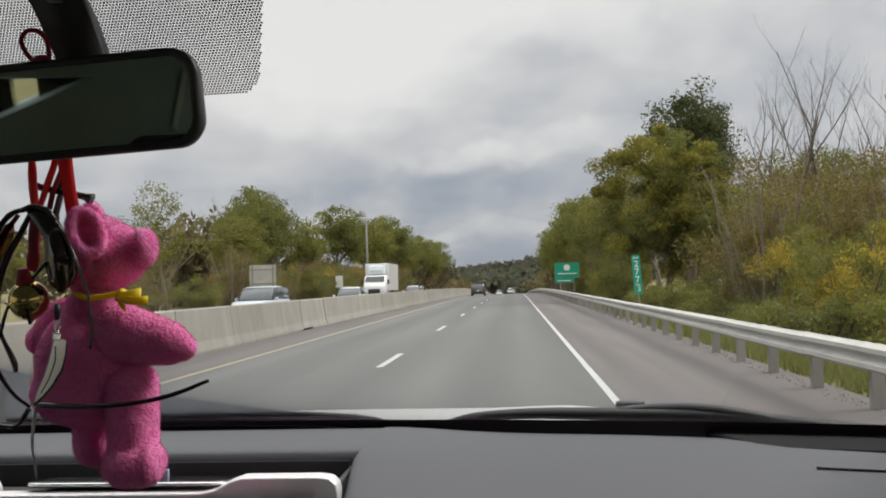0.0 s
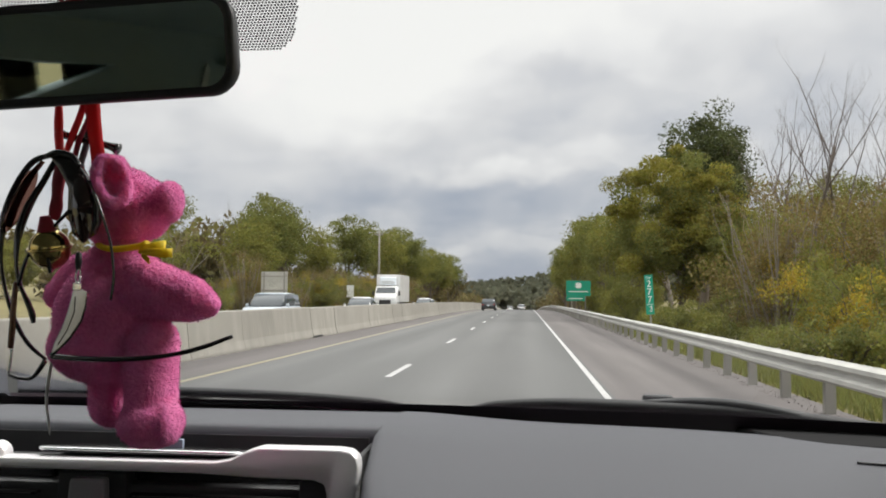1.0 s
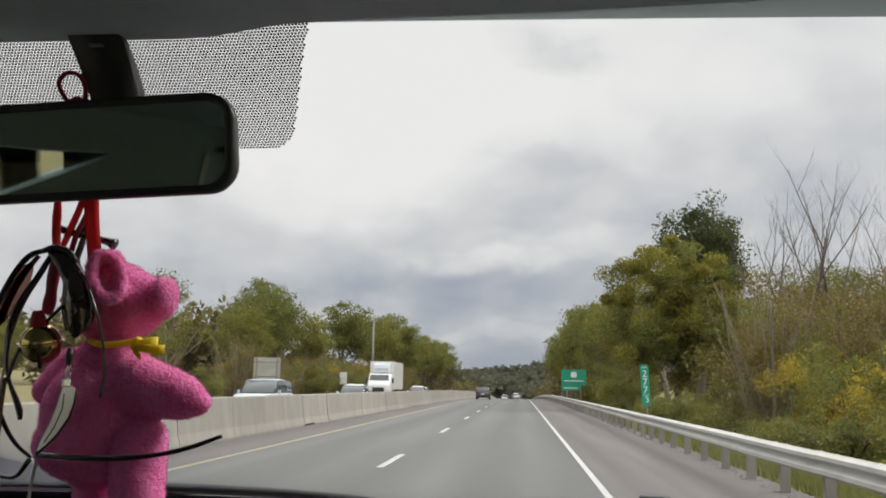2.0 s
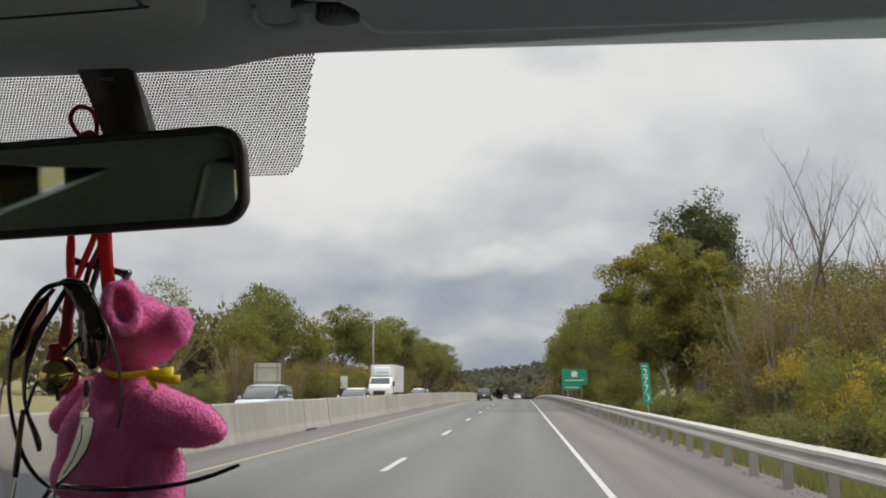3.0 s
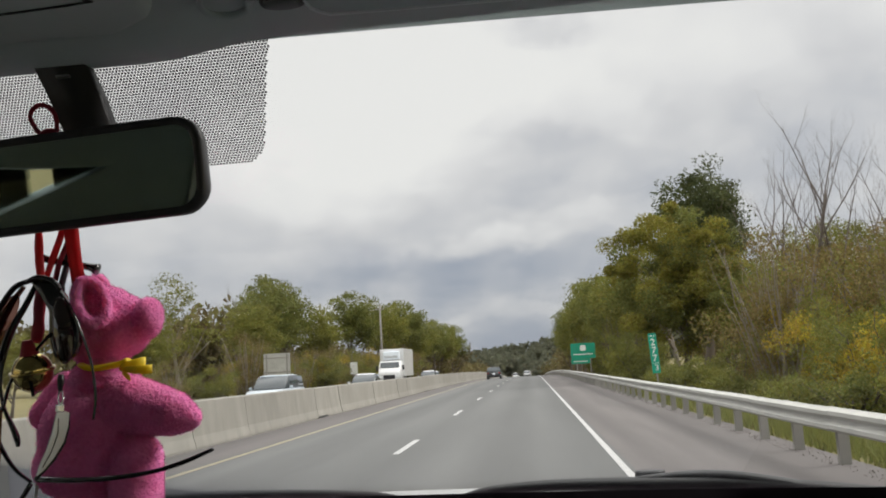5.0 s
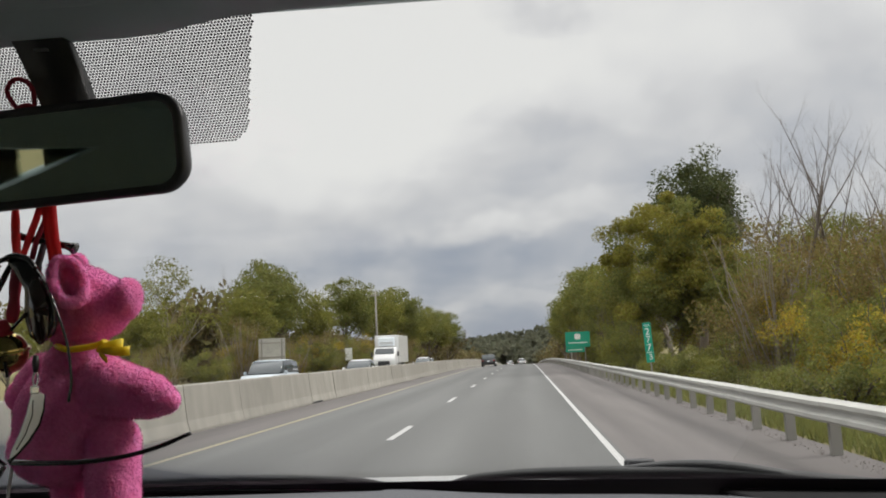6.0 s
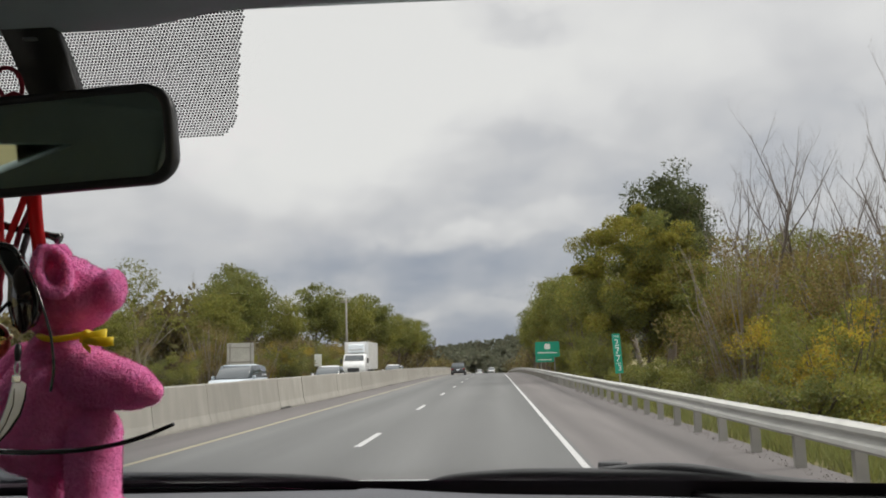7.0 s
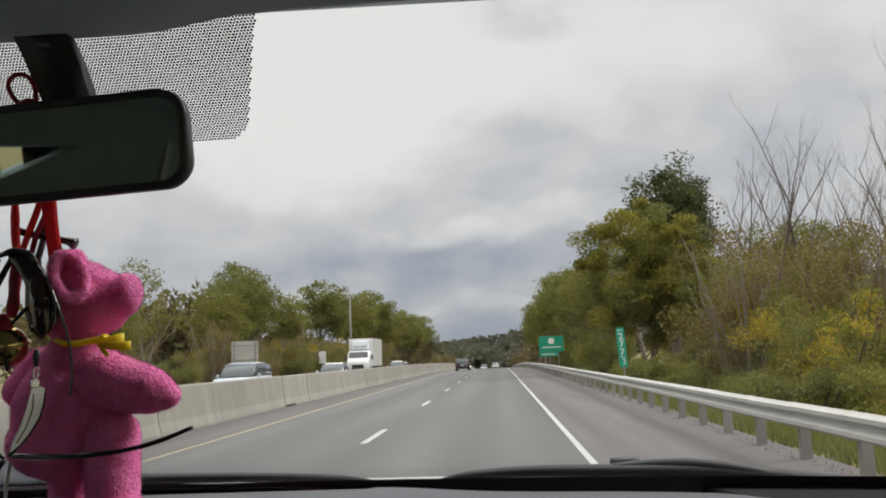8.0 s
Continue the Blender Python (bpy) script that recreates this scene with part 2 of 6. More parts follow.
sign_white = mat("sign_white", (0.78, 0.80, 0.78), 0.5, var=0.04, scale=4, grain=30, bump=0)
pole_mat = mat("grey_wooden_pole", (0.26, 0.24, 0.215), 0.85, var=0.2, scale=2, grain=30, bump=0.3)
car_white = mat("white_car_paint", (0.72, 0.72, 0.72), 0.3, var=0.02, bump=0, coat=0.6)
car_black = mat("black_car_paint", (0.012, 0.012, 0.014), 0.3, var=0.05, bump=0, coat=0.6)
car_blue = mat("pale_blue_car_paint", (0.42, 0.48, 0.53), 0.3, var=0.02, bump=0, coat=0.6)
hood_paint = mat("silver_hood_paint", (0.66, 0.67, 0.67), 0.34, metal=0.2, var=0.03, bump=0, coat=0.4)
tint_glass = mat("tinted_car_glass", (0.055, 0.065, 0.072), 0.08, var=0.02, bump=0)
rubber = mat("black_rubber", (0.013, 0.013, 0.014), 0.55, var=0.2, scale=20, grain=200, bump=0.1)
lamp_red = mat("red_lamp_lens", (0.28, 0.012, 0.012), 0.25, var=0.03, bump=0, coat=0.5)
dash_mat = mat("grey_dash_plastic", (0.062, 0.065, 0.077), 0.55, var=0.06, scale=5, grain=900, bump=0.35, dist=0.0006)
dash_dark = mat("black_trim_plastic", (0.026, 0.026, 0.028), 0.5, var=0.15, scale=9, grain=600, bump=0.2, dist=0.0004)
cloth = mat("grey_headliner_cloth", (0.45, 0.525, 0.525), 0.95, var=0.05, scale=6, grain=1200, bump=0.35, dist=0.0006, sheen=0.2)
visor_mat = mat("grey_visor_vinyl", (0.42, 0.51, 0.515), 0.8, var=0.04, scale=6, grain=1000, bump=0.3, dist=0.0005)
silver_trim = mat("satin_silver_trim", (0.80, 0.79, 0.80), 0.38, metal=0.45, var=0.03, scale=10, grain=400, bump=0.03)
chrome = mat("chrome", (0.85, 0.85, 0.87), 0.12, metal=1.0, var=0.02, bump=0)
gloss_black = mat("gloss_black_plastic", (0.020, 0.018, 0.019), 0.16, var=0.05, bump=0, coat=0.4)
mirror_frame_mat = mat("mirror_housing_plastic", (0.03, 0.03, 0.032), 0.42, var=0.1, scale=12, grain=500, bump=0.15, dist=0.0004)
plush = mat("pink_plush", (0.99, 0.15, 0.45), 0.95, var=0.28, scale=55, grain=330, bump=0.85, dist=0.0020, sheen=1.0, tint=(1.0, 0.31, 0.64))
for n in plush.node_tree.nodes:
    if n.type == "BSDF_PRINCIPLED":
        n.inputs["Subsurface Weight"].default_value, n.inputs["Subsurface Scale"].default_value = 0.55, 0.012
        n.inputs["Subsurface Radius"].default_value = (1.0, 0.35, 0.6)
outlet_mat = mat("matt_black_outlet", (0.020, 0.020, 0.021), 0.95, var=0.1, bump=0.1, spec=0.1)
# leaf colour greyed and blued: distance haze painted into the ridge woods
ridge_leaf_hazed = mat("ridge_foliage", (0.125, 0.138, 0.10), 0.95, var=0.25, scale=0.02, grain=0.1, bump=0, island=0.06, tint=(0.165, 0.165, 0.11), transl=0.35, spec=0.1)
ribbon_red = mat("red_ribbon", (0.85, 0.03, 0.04), 0.5, transl=0.25, var=0.12, scale=40, grain=700, bump=0.2, dist=0.0005)
ribbon_maroon = mat("maroon_cord", (0.34, 0.012, 0.035), 0.6, var=0.15, scale=40, grain=900, bump=0.4, dist=0.0006)
ribbon_yellow = mat("yellow_ribbon", (0.98, 0.74, 0.03), 0.5, transl=0.3, var=0.08, scale=40, grain=700, bump=0.2, dist=0.0005)
brass = mat("worn_brass", (0.56, 0.42, 0.15), 0.12, metal=1.0, var=0.25, scale=60, grain=300, bump=0.05)
steel = mat("brushed_steel", (0.88, 0.88, 0.89), 0.22, metal=0.8, var=0.06, scale=60, grain=400, bump=0.05)
lens_mat = mat("brown_sunglass_lens", (0.035, 0.015, 0.012), 0.06, var=0.1, bump=0, coat=0.8)
label_mat = mat("visor_label_paper", (0.86, 0.92, 1.0), 0.4, var=0.03, scale=20, grain=300, bump=0.02)
ink = mat("label_ink", (0.20, 0.20, 0.21), 0.7, var=0.05, bump=0)
frit_mat = mat("black_ceramic_dots", (0.028, 0.02, 0.026), 0.6, var=0.02, bump=0)
red_print = mat("red_print", (0.55, 0.12, 0.12), 0.5, var=0.03, bump=0)
string_mat = mat("grey_string", (0.68, 0.68, 0.68), 0.9, var=0.2, scale=80, grain=900, bump=0.3)

mirror_mat = bpy.data.materials.new("dimmed_mirror_glass")
mirror_mat.use_nodes = True
mb = mirror_mat.node_tree.nodes["Principled BSDF"]
mb.inputs["Base Color"].default_value = (0.53, 0.58, 0.545, 1)
mb.inputs["Metallic"].default_value, mb.inputs["Roughness"].default_value = 1.0, 0.02

glass_mat = bpy.data.materials.new("window_glass")
glass_mat.use_nodes = True
gt = glass_mat.node_tree
gt.nodes.clear()
g_out, g_mix, g_tr, g_gl, g_fr = (nd(gt, k) for k in ("ShaderNodeOutputMaterial", "ShaderNodeMixShader", "ShaderNodeBsdfTransparent", "ShaderNodeBsdfGlossy", "ShaderNodeFresnel"))
g_tr.inputs[0].default_value = (0.985, 0.99, 0.985, 1)
g_gl.inputs["Roughness"].default_value = 0.02
g_fr.inputs["IOR"].default_value = 1.22
gt.links.new(g_fr.outputs[0], g_mix.inputs[0])
gt.links.new(g_tr.outputs[0], g_mix.inputs[1])
gt.links.new(g_gl.outputs[0], g_mix.inputs[2])
gt.links.new(g_mix.outputs[0], g_out.inputs[0])

tint_pane = glass_mat.copy()
tint_pane.name = "privacy_glass"
for n in tint_pane.node_tree.nodes:
    if n.type == "BSDF_TRANSPARENT":
        n.inputs[0].default_value = (0.86, 0.88, 0.86, 1)

brown_clear = glass_mat.copy()
brown_clear.name = "clear_brown_lens"
for n in brown_clear.node_tree.nodes:
    if n.type == "BSDF_TRANSPARENT":
        n.inputs[0].default_value = (0.44, 0.31, 0.27, 1)


# ---- mesh helpers ----
def mesh_from(name, verts, faces, material, smooth=False):
    me = bpy.data.meshes.new(name)
    me.from_pydata([tuple(v) for v in verts], [], [tuple(f) for f in faces])
    me.materials.append(material)
    if smooth:
        me.polygons.foreach_set("use_smooth", [True] * len(me.polygons))
    me.update()
    return me


def mesh_bm(name, bm, material, smooth=False):
    bmesh.ops.recalc_face_normals(bm, faces=bm.faces)
    me = bpy.data.meshes.new(name)
    for f in bm.faces:
        f.smooth = smooth
    bm.to_mesh(me)
    bm.free()
    me.materials.append(material)
    return me


def part(name, bm, material, parent=None, label="", smooth=False):
    me = mesh_bm(name, bm, material, smooth) if isinstance(bm, bmesh.types.BMesh) else bm
    ob = new(name, me)
    if parent is not None:
        ob.parent = parent
    if label:
        ob["label"] = label
    return ob


def empty(name, x=0, y=0, z=0):
    ob = new(name)
    ob.matrix_basis = pose(x, y, z)
    ob.empty_display_size = 0.05
    return ob


def box(x0, x1, y0, y1, z0, z1, bevel=0.0, seg=2, bm=None):
    own = bmesh.new()
    bmesh.ops.create_cube(own, size=1.0)
    for v in own.verts:
        v.co = Vector(((x0 + x1) / 2 + v.co.x * (x1 - x0), (y0 + y1) / 2 + v.co.y * (y1 - y0), (z0 + z1) / 2 + v.co.z * (z1 - z0)))
    if bevel:
        bmesh.ops.bevel(own, geom=own.edges[:], offset=bevel, segments=seg, affect="EDGES", profile=0.5)
    return join(bm, own)


def join(bm, other):
    """Adds other to bm (or returns other)."""
    if bm is None:
        return other
    me = bpy.data.meshes.new("tmp")
    other.to_mesh(me)
    other.free()
    bm.from_mesh(me)
    bpy.data.meshes.remove(me)
    return bm


def tube_data(points, radii, sides=8, flat=1.0):
    """Vertices and faces of a tapered tube through the points; flat squeezes it."""
    pts = [Vector(p) for p in points]
    if isinstance(radii, (int, float)):
        radii = [radii] * len(pts)
    verts, faces = [], []
    ref = Vector((0.13, 0.21, 0.97))
    for i, p in enumerate(pts):
        d = (pts[min(i + 1, len(pts) - 1)] - pts[max(i - 1, 0)]).normalized()
        a = d.cross(ref)
        if a.length < 0.1:
            a = d.cross(Vector((1, 0, 0)))
        a.normalize()
        b = d.cross(a)
        for k in range(sides):
            an = 2 * math.pi * k / sides
            verts.append(p + radii[i] * (math.cos(an) * a + flat * math.sin(an) * b))
    for i in range(len(pts) - 1):
        for k in range(sides):
            j = (k + 1) % sides
            faces.append((i * sides + k, i * sides + j, (i + 1) * sides + j, (i + 1) * sides + k))
    faces.append(tuple(range(sides))[::-1])
    faces.append(tuple(range((len(pts) - 1) * sides, len(pts) * sides)))
    return verts, faces


def smooth_line(points, n=6):
    """Catmull-Rom through the points."""
    p = [Vector(q) for q in points]
    p = [2 * p[0] - p[1]] + p + [2 * p[-1] - p[-2]]
    out = []
    for i in range(1, len(p) - 2):
        for k in range(n):
            t = k / n
            out.append(0.5 * (2 * p[i] + (p[i + 1] - p[i - 1]) * t + (2 * p[i - 1] - 5 * p[i] + 4 * p[i + 1] - p[i + 2]) * t * t
                              + (3 * p[i] - 3 * p[i + 1] + p[i + 2] - p[i - 1]) * t ** 3))
    out.append(p[-2])
    return out


def tube(name, points, radii, material, parent=None, sides=10, flat=1.0, n=6, label=""):
    pts = smooth_line(points, n) if n > 1 else points
    if not isinstance(radii, (int, float)):
        rr = np.interp(np.linspace(0, 1, len(pts)), np.linspace(0, 1, len(radii)), radii)
    else:
        rr = radii
    return part(name, mesh_from(name, *tube_data(pts, rr if isinstance(rr, (int, float)) else [float(r) for r in rr], sides, flat), material, True), None, parent, label)


def sheet(rows, thick=None):
    """Vertices and faces of a skin over rows of points."""
    verts = [Vector(p) for r in rows for p in r]
    n = len(rows[0])
    faces = [(i * n + j, i * n + j + 1, (i + 1) * n + j + 1, (i + 1) * n + j) for i in range(len(rows) - 1) for j in range(n - 1)]
    return verts, faces


def prism(outline, y0, y1, bevel=0.0):
    """A plate with an (x, z) outline from depth y0 to y1."""
    bm = bmesh.new()
    vs = [bm.verts.new((x, y0, z)) for x, z in outline]
    f = bm.faces.new(vs)
    r = bmesh.ops.extrude_face_region(bm, geom=[f])
    for v in r["geom"]:
        if isinstance(v, bmesh.types.BMVert):
            v.co.y = y1
    if bevel:
        bmesh.ops.bevel(bm, geom=bm.edges[:], offset=bevel, segments=2, affect="EDGES", profile=0.5)
    return bm


def rounded(x0, x1, z0, z1, r, n=6):
    pts = []
    for cx, cz, a0 in ((x1 - r, z1 - r, 0), (x0 + r, z1 - r, 90), (x0 + r, z0 + r, 180), (x1 - r, z0 + r, 270)):
        for k in range(n + 1):
            a = radians(a0 + 90 * k / n)
            pts.append((cx + r * math.cos(a), cz + r * math.sin(a)))
    return pts


# ---- the road and what stands beside it; y runs along the road ----
LINE_R, LINE_M, LINE_L, RAIL_X, WALL_X = 1.2, -2.5, -5.78, 3.72, -7.45
rng = random.Random(5)


def road_z(y):
    """The road falls away gently beyond a flat stretch."""
    d = max(0.0, y - 70.0)
    return -min(d * d / 15000.0, 0.02 * d)


def ground_z(x, y):
    z = road_z(y)
    if x > RAIL_X + 0.5:
        d = x - RAIL_X - 0.5
        z += -0.10 * min(d, 5) + 0.11 * max(0.0, d - 22) + (0.0 if d < 60 else 0.10 * (d - 60))
    if x < -17.5:
        d = -17.5 - x
        z += -0.03 * min(d, 6) + 0.05 * max(0.0, d - 18)
    far = max(0.0, y - 900.0)
    z += 0.075 * min(far, 700) * (1.0 + 0.25 * math.sin(x / 190.0) + 0.15 * math.sin(x / 67.0 + 1.0))
    return min(z, 70.0)


def ground_sheet():
    xs = [-1500, -900, -500, -300, -200, -130, -90, -60, -45, -36, -30, -26, -23, -20, -17.5, -12, -8, -4, 0, 3, 4.2, 5, 6.5, 8, 9.5, 12, 16, 20, 26, 32, 40, 50, 64, 85, 120, 170, 260, 420, 800, 1500]
    ys = [-400, -150, -60, -20] + [10 * k for k in range(0, 40)] + [420, 460, 520, 600, 700, 800, 900, 1000, 1150, 1300, 1500, 1700, 2200, 3200, 4800]
    rows = [[(x, y, ground_z(x, y) - 0.03 + (0.10 * noise.noise((x * 0.4, y * 0.2, 0)) if (x > 4.5 or x < -18) else 0)) for x in xs] for y in ys]
    return mesh_from("ground", *sheet(rows), grass_mat, True)


tagged(new("ground", ground_sheet()), "rough grassy verge and rolling ground beside the motorway", "ground", kind="structure")


def strip(name, x0, x1, material, dz, y0=-60.0, y1=560.0):
    ys = [y0 + (y1 - y0) * k / 62 for k in range(63)]
    v, f = sheet([[(x0, y, road_z(y) + dz), (x1, y, road_z(y) + dz)] for y in ys])
    return new(name, mesh_from(name, v, f, material))


tagged(strip("road", -6.0, 1.32, asphalt, 0.0), "grey worn asphalt carriageway with two lanes", "road", kind="structure")
tagged(strip("shoulder_right", 1.32, 4.15, shoulder_mat, 0.0), "darker brownish asphalt shoulder beside the guardrail", "shoulder", kind="structure")
tagged(strip("shoulder_left", -7.5, -6.0, shoulder_mat, 0.0), "narrow dark asphalt shoulder beside the concrete barrier", "shoulder", kind="structure")
tagged(strip("road_opposite", -17.5, -8.1, asphalt, 0.0), "grey asphalt carriageway behind the concrete barrier", "road", kind="structure")
tagged(strip("edge_line_white", LINE_R - 0.052, LINE_R + 0.052, white_paint, 0.005), "solid white painted edge line", "road line", kind="structure")
tagged(strip("edge_line_yellow", LINE_L - 0.07, LINE_L + 0.07, yellow_paint, 0.005), "solid faded yellow painted edge line", "road line", kind="structure")
lane_line = tagged(empty("lane_line"), "broken white painted lane line, slightly worn", "road line", kind="structure")
dash_me = mesh_from("lane_dash", *sheet([[(-0.065, y, 0), (0.065, y, 0)] for y in (0, 1, 2, 3.05)]), white_paint)
for k in range(-2, 22):
    y = 3.6 + 12.19 * k
    d = new("lane_dash", dash_me)
    d.matrix_basis = pose(LINE_M, y, road_z(y + 1.5) + 0.006, math.degrees(math.atan((road_z(y + 3) - road_z(y)) / 3)))
    d.parent = lane_line

# concrete median barrier in cast lengths
wall_out = [(0.0, 0.0), (0.0, 0.07), (-0.07, 0.30), (-0.16, 1.06), (-0.18, 1.09), (-0.38, 1.09), (-0.40, 1.06), (-0.49, 0.30), (-0.56, 0.07), (-0.56, 0.0)]


def barrier_panel(length):
    bm = bmesh.new()
    a = [bm.verts.new((x, 0.0, z)) for x, z in wall_out]
    b = [bm.verts.new((x, length, z)) for x, z in wall_out]
    n = len(a)
    for i in range(n):
        j = (i + 1) % n
        bm.faces.new((a[i], a[j], b[j], b[i]))
    bm.faces.new(a)
    bm.faces.new(b[::-1])
    return mesh_bm("panel", bm, concrete)


barrier = tagged(empty("barrier"), "long cast concrete median barrier with vertical joints", "barrier", kind="structure")
panel_me = barrier_panel(3.77)
for k in range(-6, 120):
    y = 3.8 * k
    o = new("panel", panel_me)
    o.matrix_basis = pose(WALL_X + rng.uniform(-0.012, 0.012), y, road_z(y) - 0.02 + rng.uniform(0, 0.012), math.degrees(math.atan((road_z(y + 3.8) - road_z(y)) / 3.8)))
    o.parent = barrier
# drain slots at the foot
for y in (31.0, 62.0, 88.0):
    o = part("drain_slot", box(-0.004, 0.012, -0.7, 0.7, 0.01, 0.075, 0.003), rubber, barrier)
    o.matrix_basis = pose(WALL_X, y, road_z(y))

# steel guardrail: W-beam on posts with blocks
wave = [(0.0, 0.43), (-0.02, 0.445), (-0.083, 0.475), (-0.083, 0.525), (-0.02, 0.56), (-0.005, 0.585), (-0.02, 0.61), (-0.083, 0.645), (-0.083, 0.695), (-0.02, 0.725), (0.0, 0.74)]


def beam_mesh(length):
    pts = [(x, z) for x, z in wave] + [(x + 0.005, z) for x, z in reversed(wave)]
    n = len(pts)
    v = [(x, yy, z) for yy in (0.0, length) for x, z in pts]
    f = [(i, (i + 1) % n, n + (i + 1) % n, n + i) for i in range(n)] + [tuple(range(n)), tuple(range(2 * n - 1, n - 1, -1))]
    return mesh_from("beam", v, f, galvan)


rail = tagged(empty("guardrail"), "galvanised steel W-beam guardrail on grey posts", "guardrail", kind="structure")
beam_me = beam_mesh(3.86)
bm = box(0.10, 0.24, -0.05, 0.05, -0.3, 0.70, 0.008)
post_me = mesh_bm("post", bm, post_mat)
block_me = mesh_bm("block", box(0.0, 0.10, -0.06, 0.06, 0.42, 0.73, 0.006), post_mat)
for k in range(-4, 90):
    y = 3.81 * k
    tilt = math.degrees(math.atan((road_z(y + 3.8) - road_z(y)) / 3.8))
    o = new("beam", beam_me)
    o.matrix_basis = pose(RAIL_X + rng.uniform(-0.012, 0.012) - 0.004 * (k % 2), y, road_z(y) + rng.uniform(-0.01, 0.01), tilt)
    o.parent = rail
    for h in (0.0, 1.905):
        if k < 60:
            lean = (rng.uniform(-2, 2), rng.uniform(-2, 2))
            for me in (post_me, block_me):
                o = new(me.name, me)
                o.matrix_basis = pose(RAIL_X + 0.008, y + h + 0.3, road_z(y + h), *lean)
                o.parent = rail


# ---- plants ----
def leaf_mesh(name, pts, sizes, material, seed):
    """Small folded leaves, one island each, at the points."""
    r = np.random.RandomState(seed)
    n = len(pts)
    pts, sizes = np.asarray(pts), np.asarray(sizes)[:, None]
    a = r.normal(size=(n, 3))
    a /= np.linalg.norm(a, axis=1)[:, None]
    b = np.cross(a, r.normal(size=(n, 3)))
    b /= np.linalg.norm(b, axis=1)[:, None] + 1e-9
    c = np.cross(a, b)
    v = np.stack([pts - a * sizes, pts + b * sizes * 0.55 + c * sizes * 0.15, pts + a * sizes, pts - b * sizes * 0.55 + c * sizes * 0.15], axis=1).reshape(-1, 3)
    i = np.arange(n) * 4
    f = np.stack([i, i + 1, i + 2, i + 3], axis=1)
    me = bpy.data.meshes.new(name)
    me.from_pydata(v.tolist(), [], f.tolist())
    me.materials.append(material)
    me.update()
    return me


def branch_mesh(name, height, radius, spread, levels, material, seed, lean=0.15, start=0.3, kids=(4, 5, 4, 3), up=0.55, crook=0.12):
    """A tapered trunk with limbs that fork again; also gives the tips."""
    r = random.Random(seed)
    verts, faces, tips = [], [], []

    def grow(p, d, length, rad, level):
        pts, rr = [p.copy()], [rad]
        steps = 5 if level == 0 else 4
        q, dd = p.copy(), d.copy()
        for k in range(steps):
            dd = (dd + Vector((r.uniform(-crook, crook), r.uniform(-crook, crook), r.uniform(-crook * 0.4, crook)))).normalized()
            q = q + dd * (length / steps)
            pts.append(q.copy())
            rr.append(rad * (1 - 0.72 * (k + 1) / steps))
        base = len(verts)
        v, f = tube_data(pts, rr, 7 if level == 0 else (5 if level == 1 else 3))
        verts.extend(v)
        faces.extend(tuple(i + base for i in g) for g in f)
        if level >= levels:
            tips.append(pts[-1])
            tips.append(pts[-2])
            return
        n = kids[min(level, len(kids) - 1)]
        for k in range(n + (2 if level == 0 else 0)):
            s = start + (1 - start) * (k + r.random()) / (n + (2 if level == 0 else 0))
            idx = min(int(s * steps), steps - 1)
            at = pts[idx].lerp(pts[idx + 1], s * steps - idx)
            an = r.uniform(0, 6.283) + k * 2.4
            side = Vector((math.cos(an), math.sin(an), 0))
            nd_ = (dd * up + side * spread * r.uniform(0.7, 1.2) + Vector((0, 0, 0.25))).normalized()
            grow(at, nd_, length * r.uniform(0.42, 0.66) * (1.05 - 0.35 * s), rr[idx] * r.uniform(0.45, 0.62), level + 1)
        tips.append(pts[-1])

    grow(Vector((0, 0, -0.4)), Vector((r.uniform(-lean, lean), r.uniform(-lean, lean), 1)).normalized(), height, radius, 0)
    return mesh_from(name, verts, faces, material, True), tips


def crown_points(tips, per, spread, seed, low=0.0):
    r = np.random.RandomState(seed)
    out = []
    for p in tips:
        if p.z < low:
            continue
        k = max(4, int(per * r.uniform(0.5, 1.4)))
        s = spread * r.uniform(0.6, 1.3)
        d = r.normal(size=(k, 3))
        d *= (r.uniform(0, 1, (k, 1)) ** 0.45) * 1.55 / np.linalg.norm(d, axis=1)[:, None]
        out.append(np.array(p) + d * np.array([s, s, s * 0.75]))
    return np.concatenate(out)


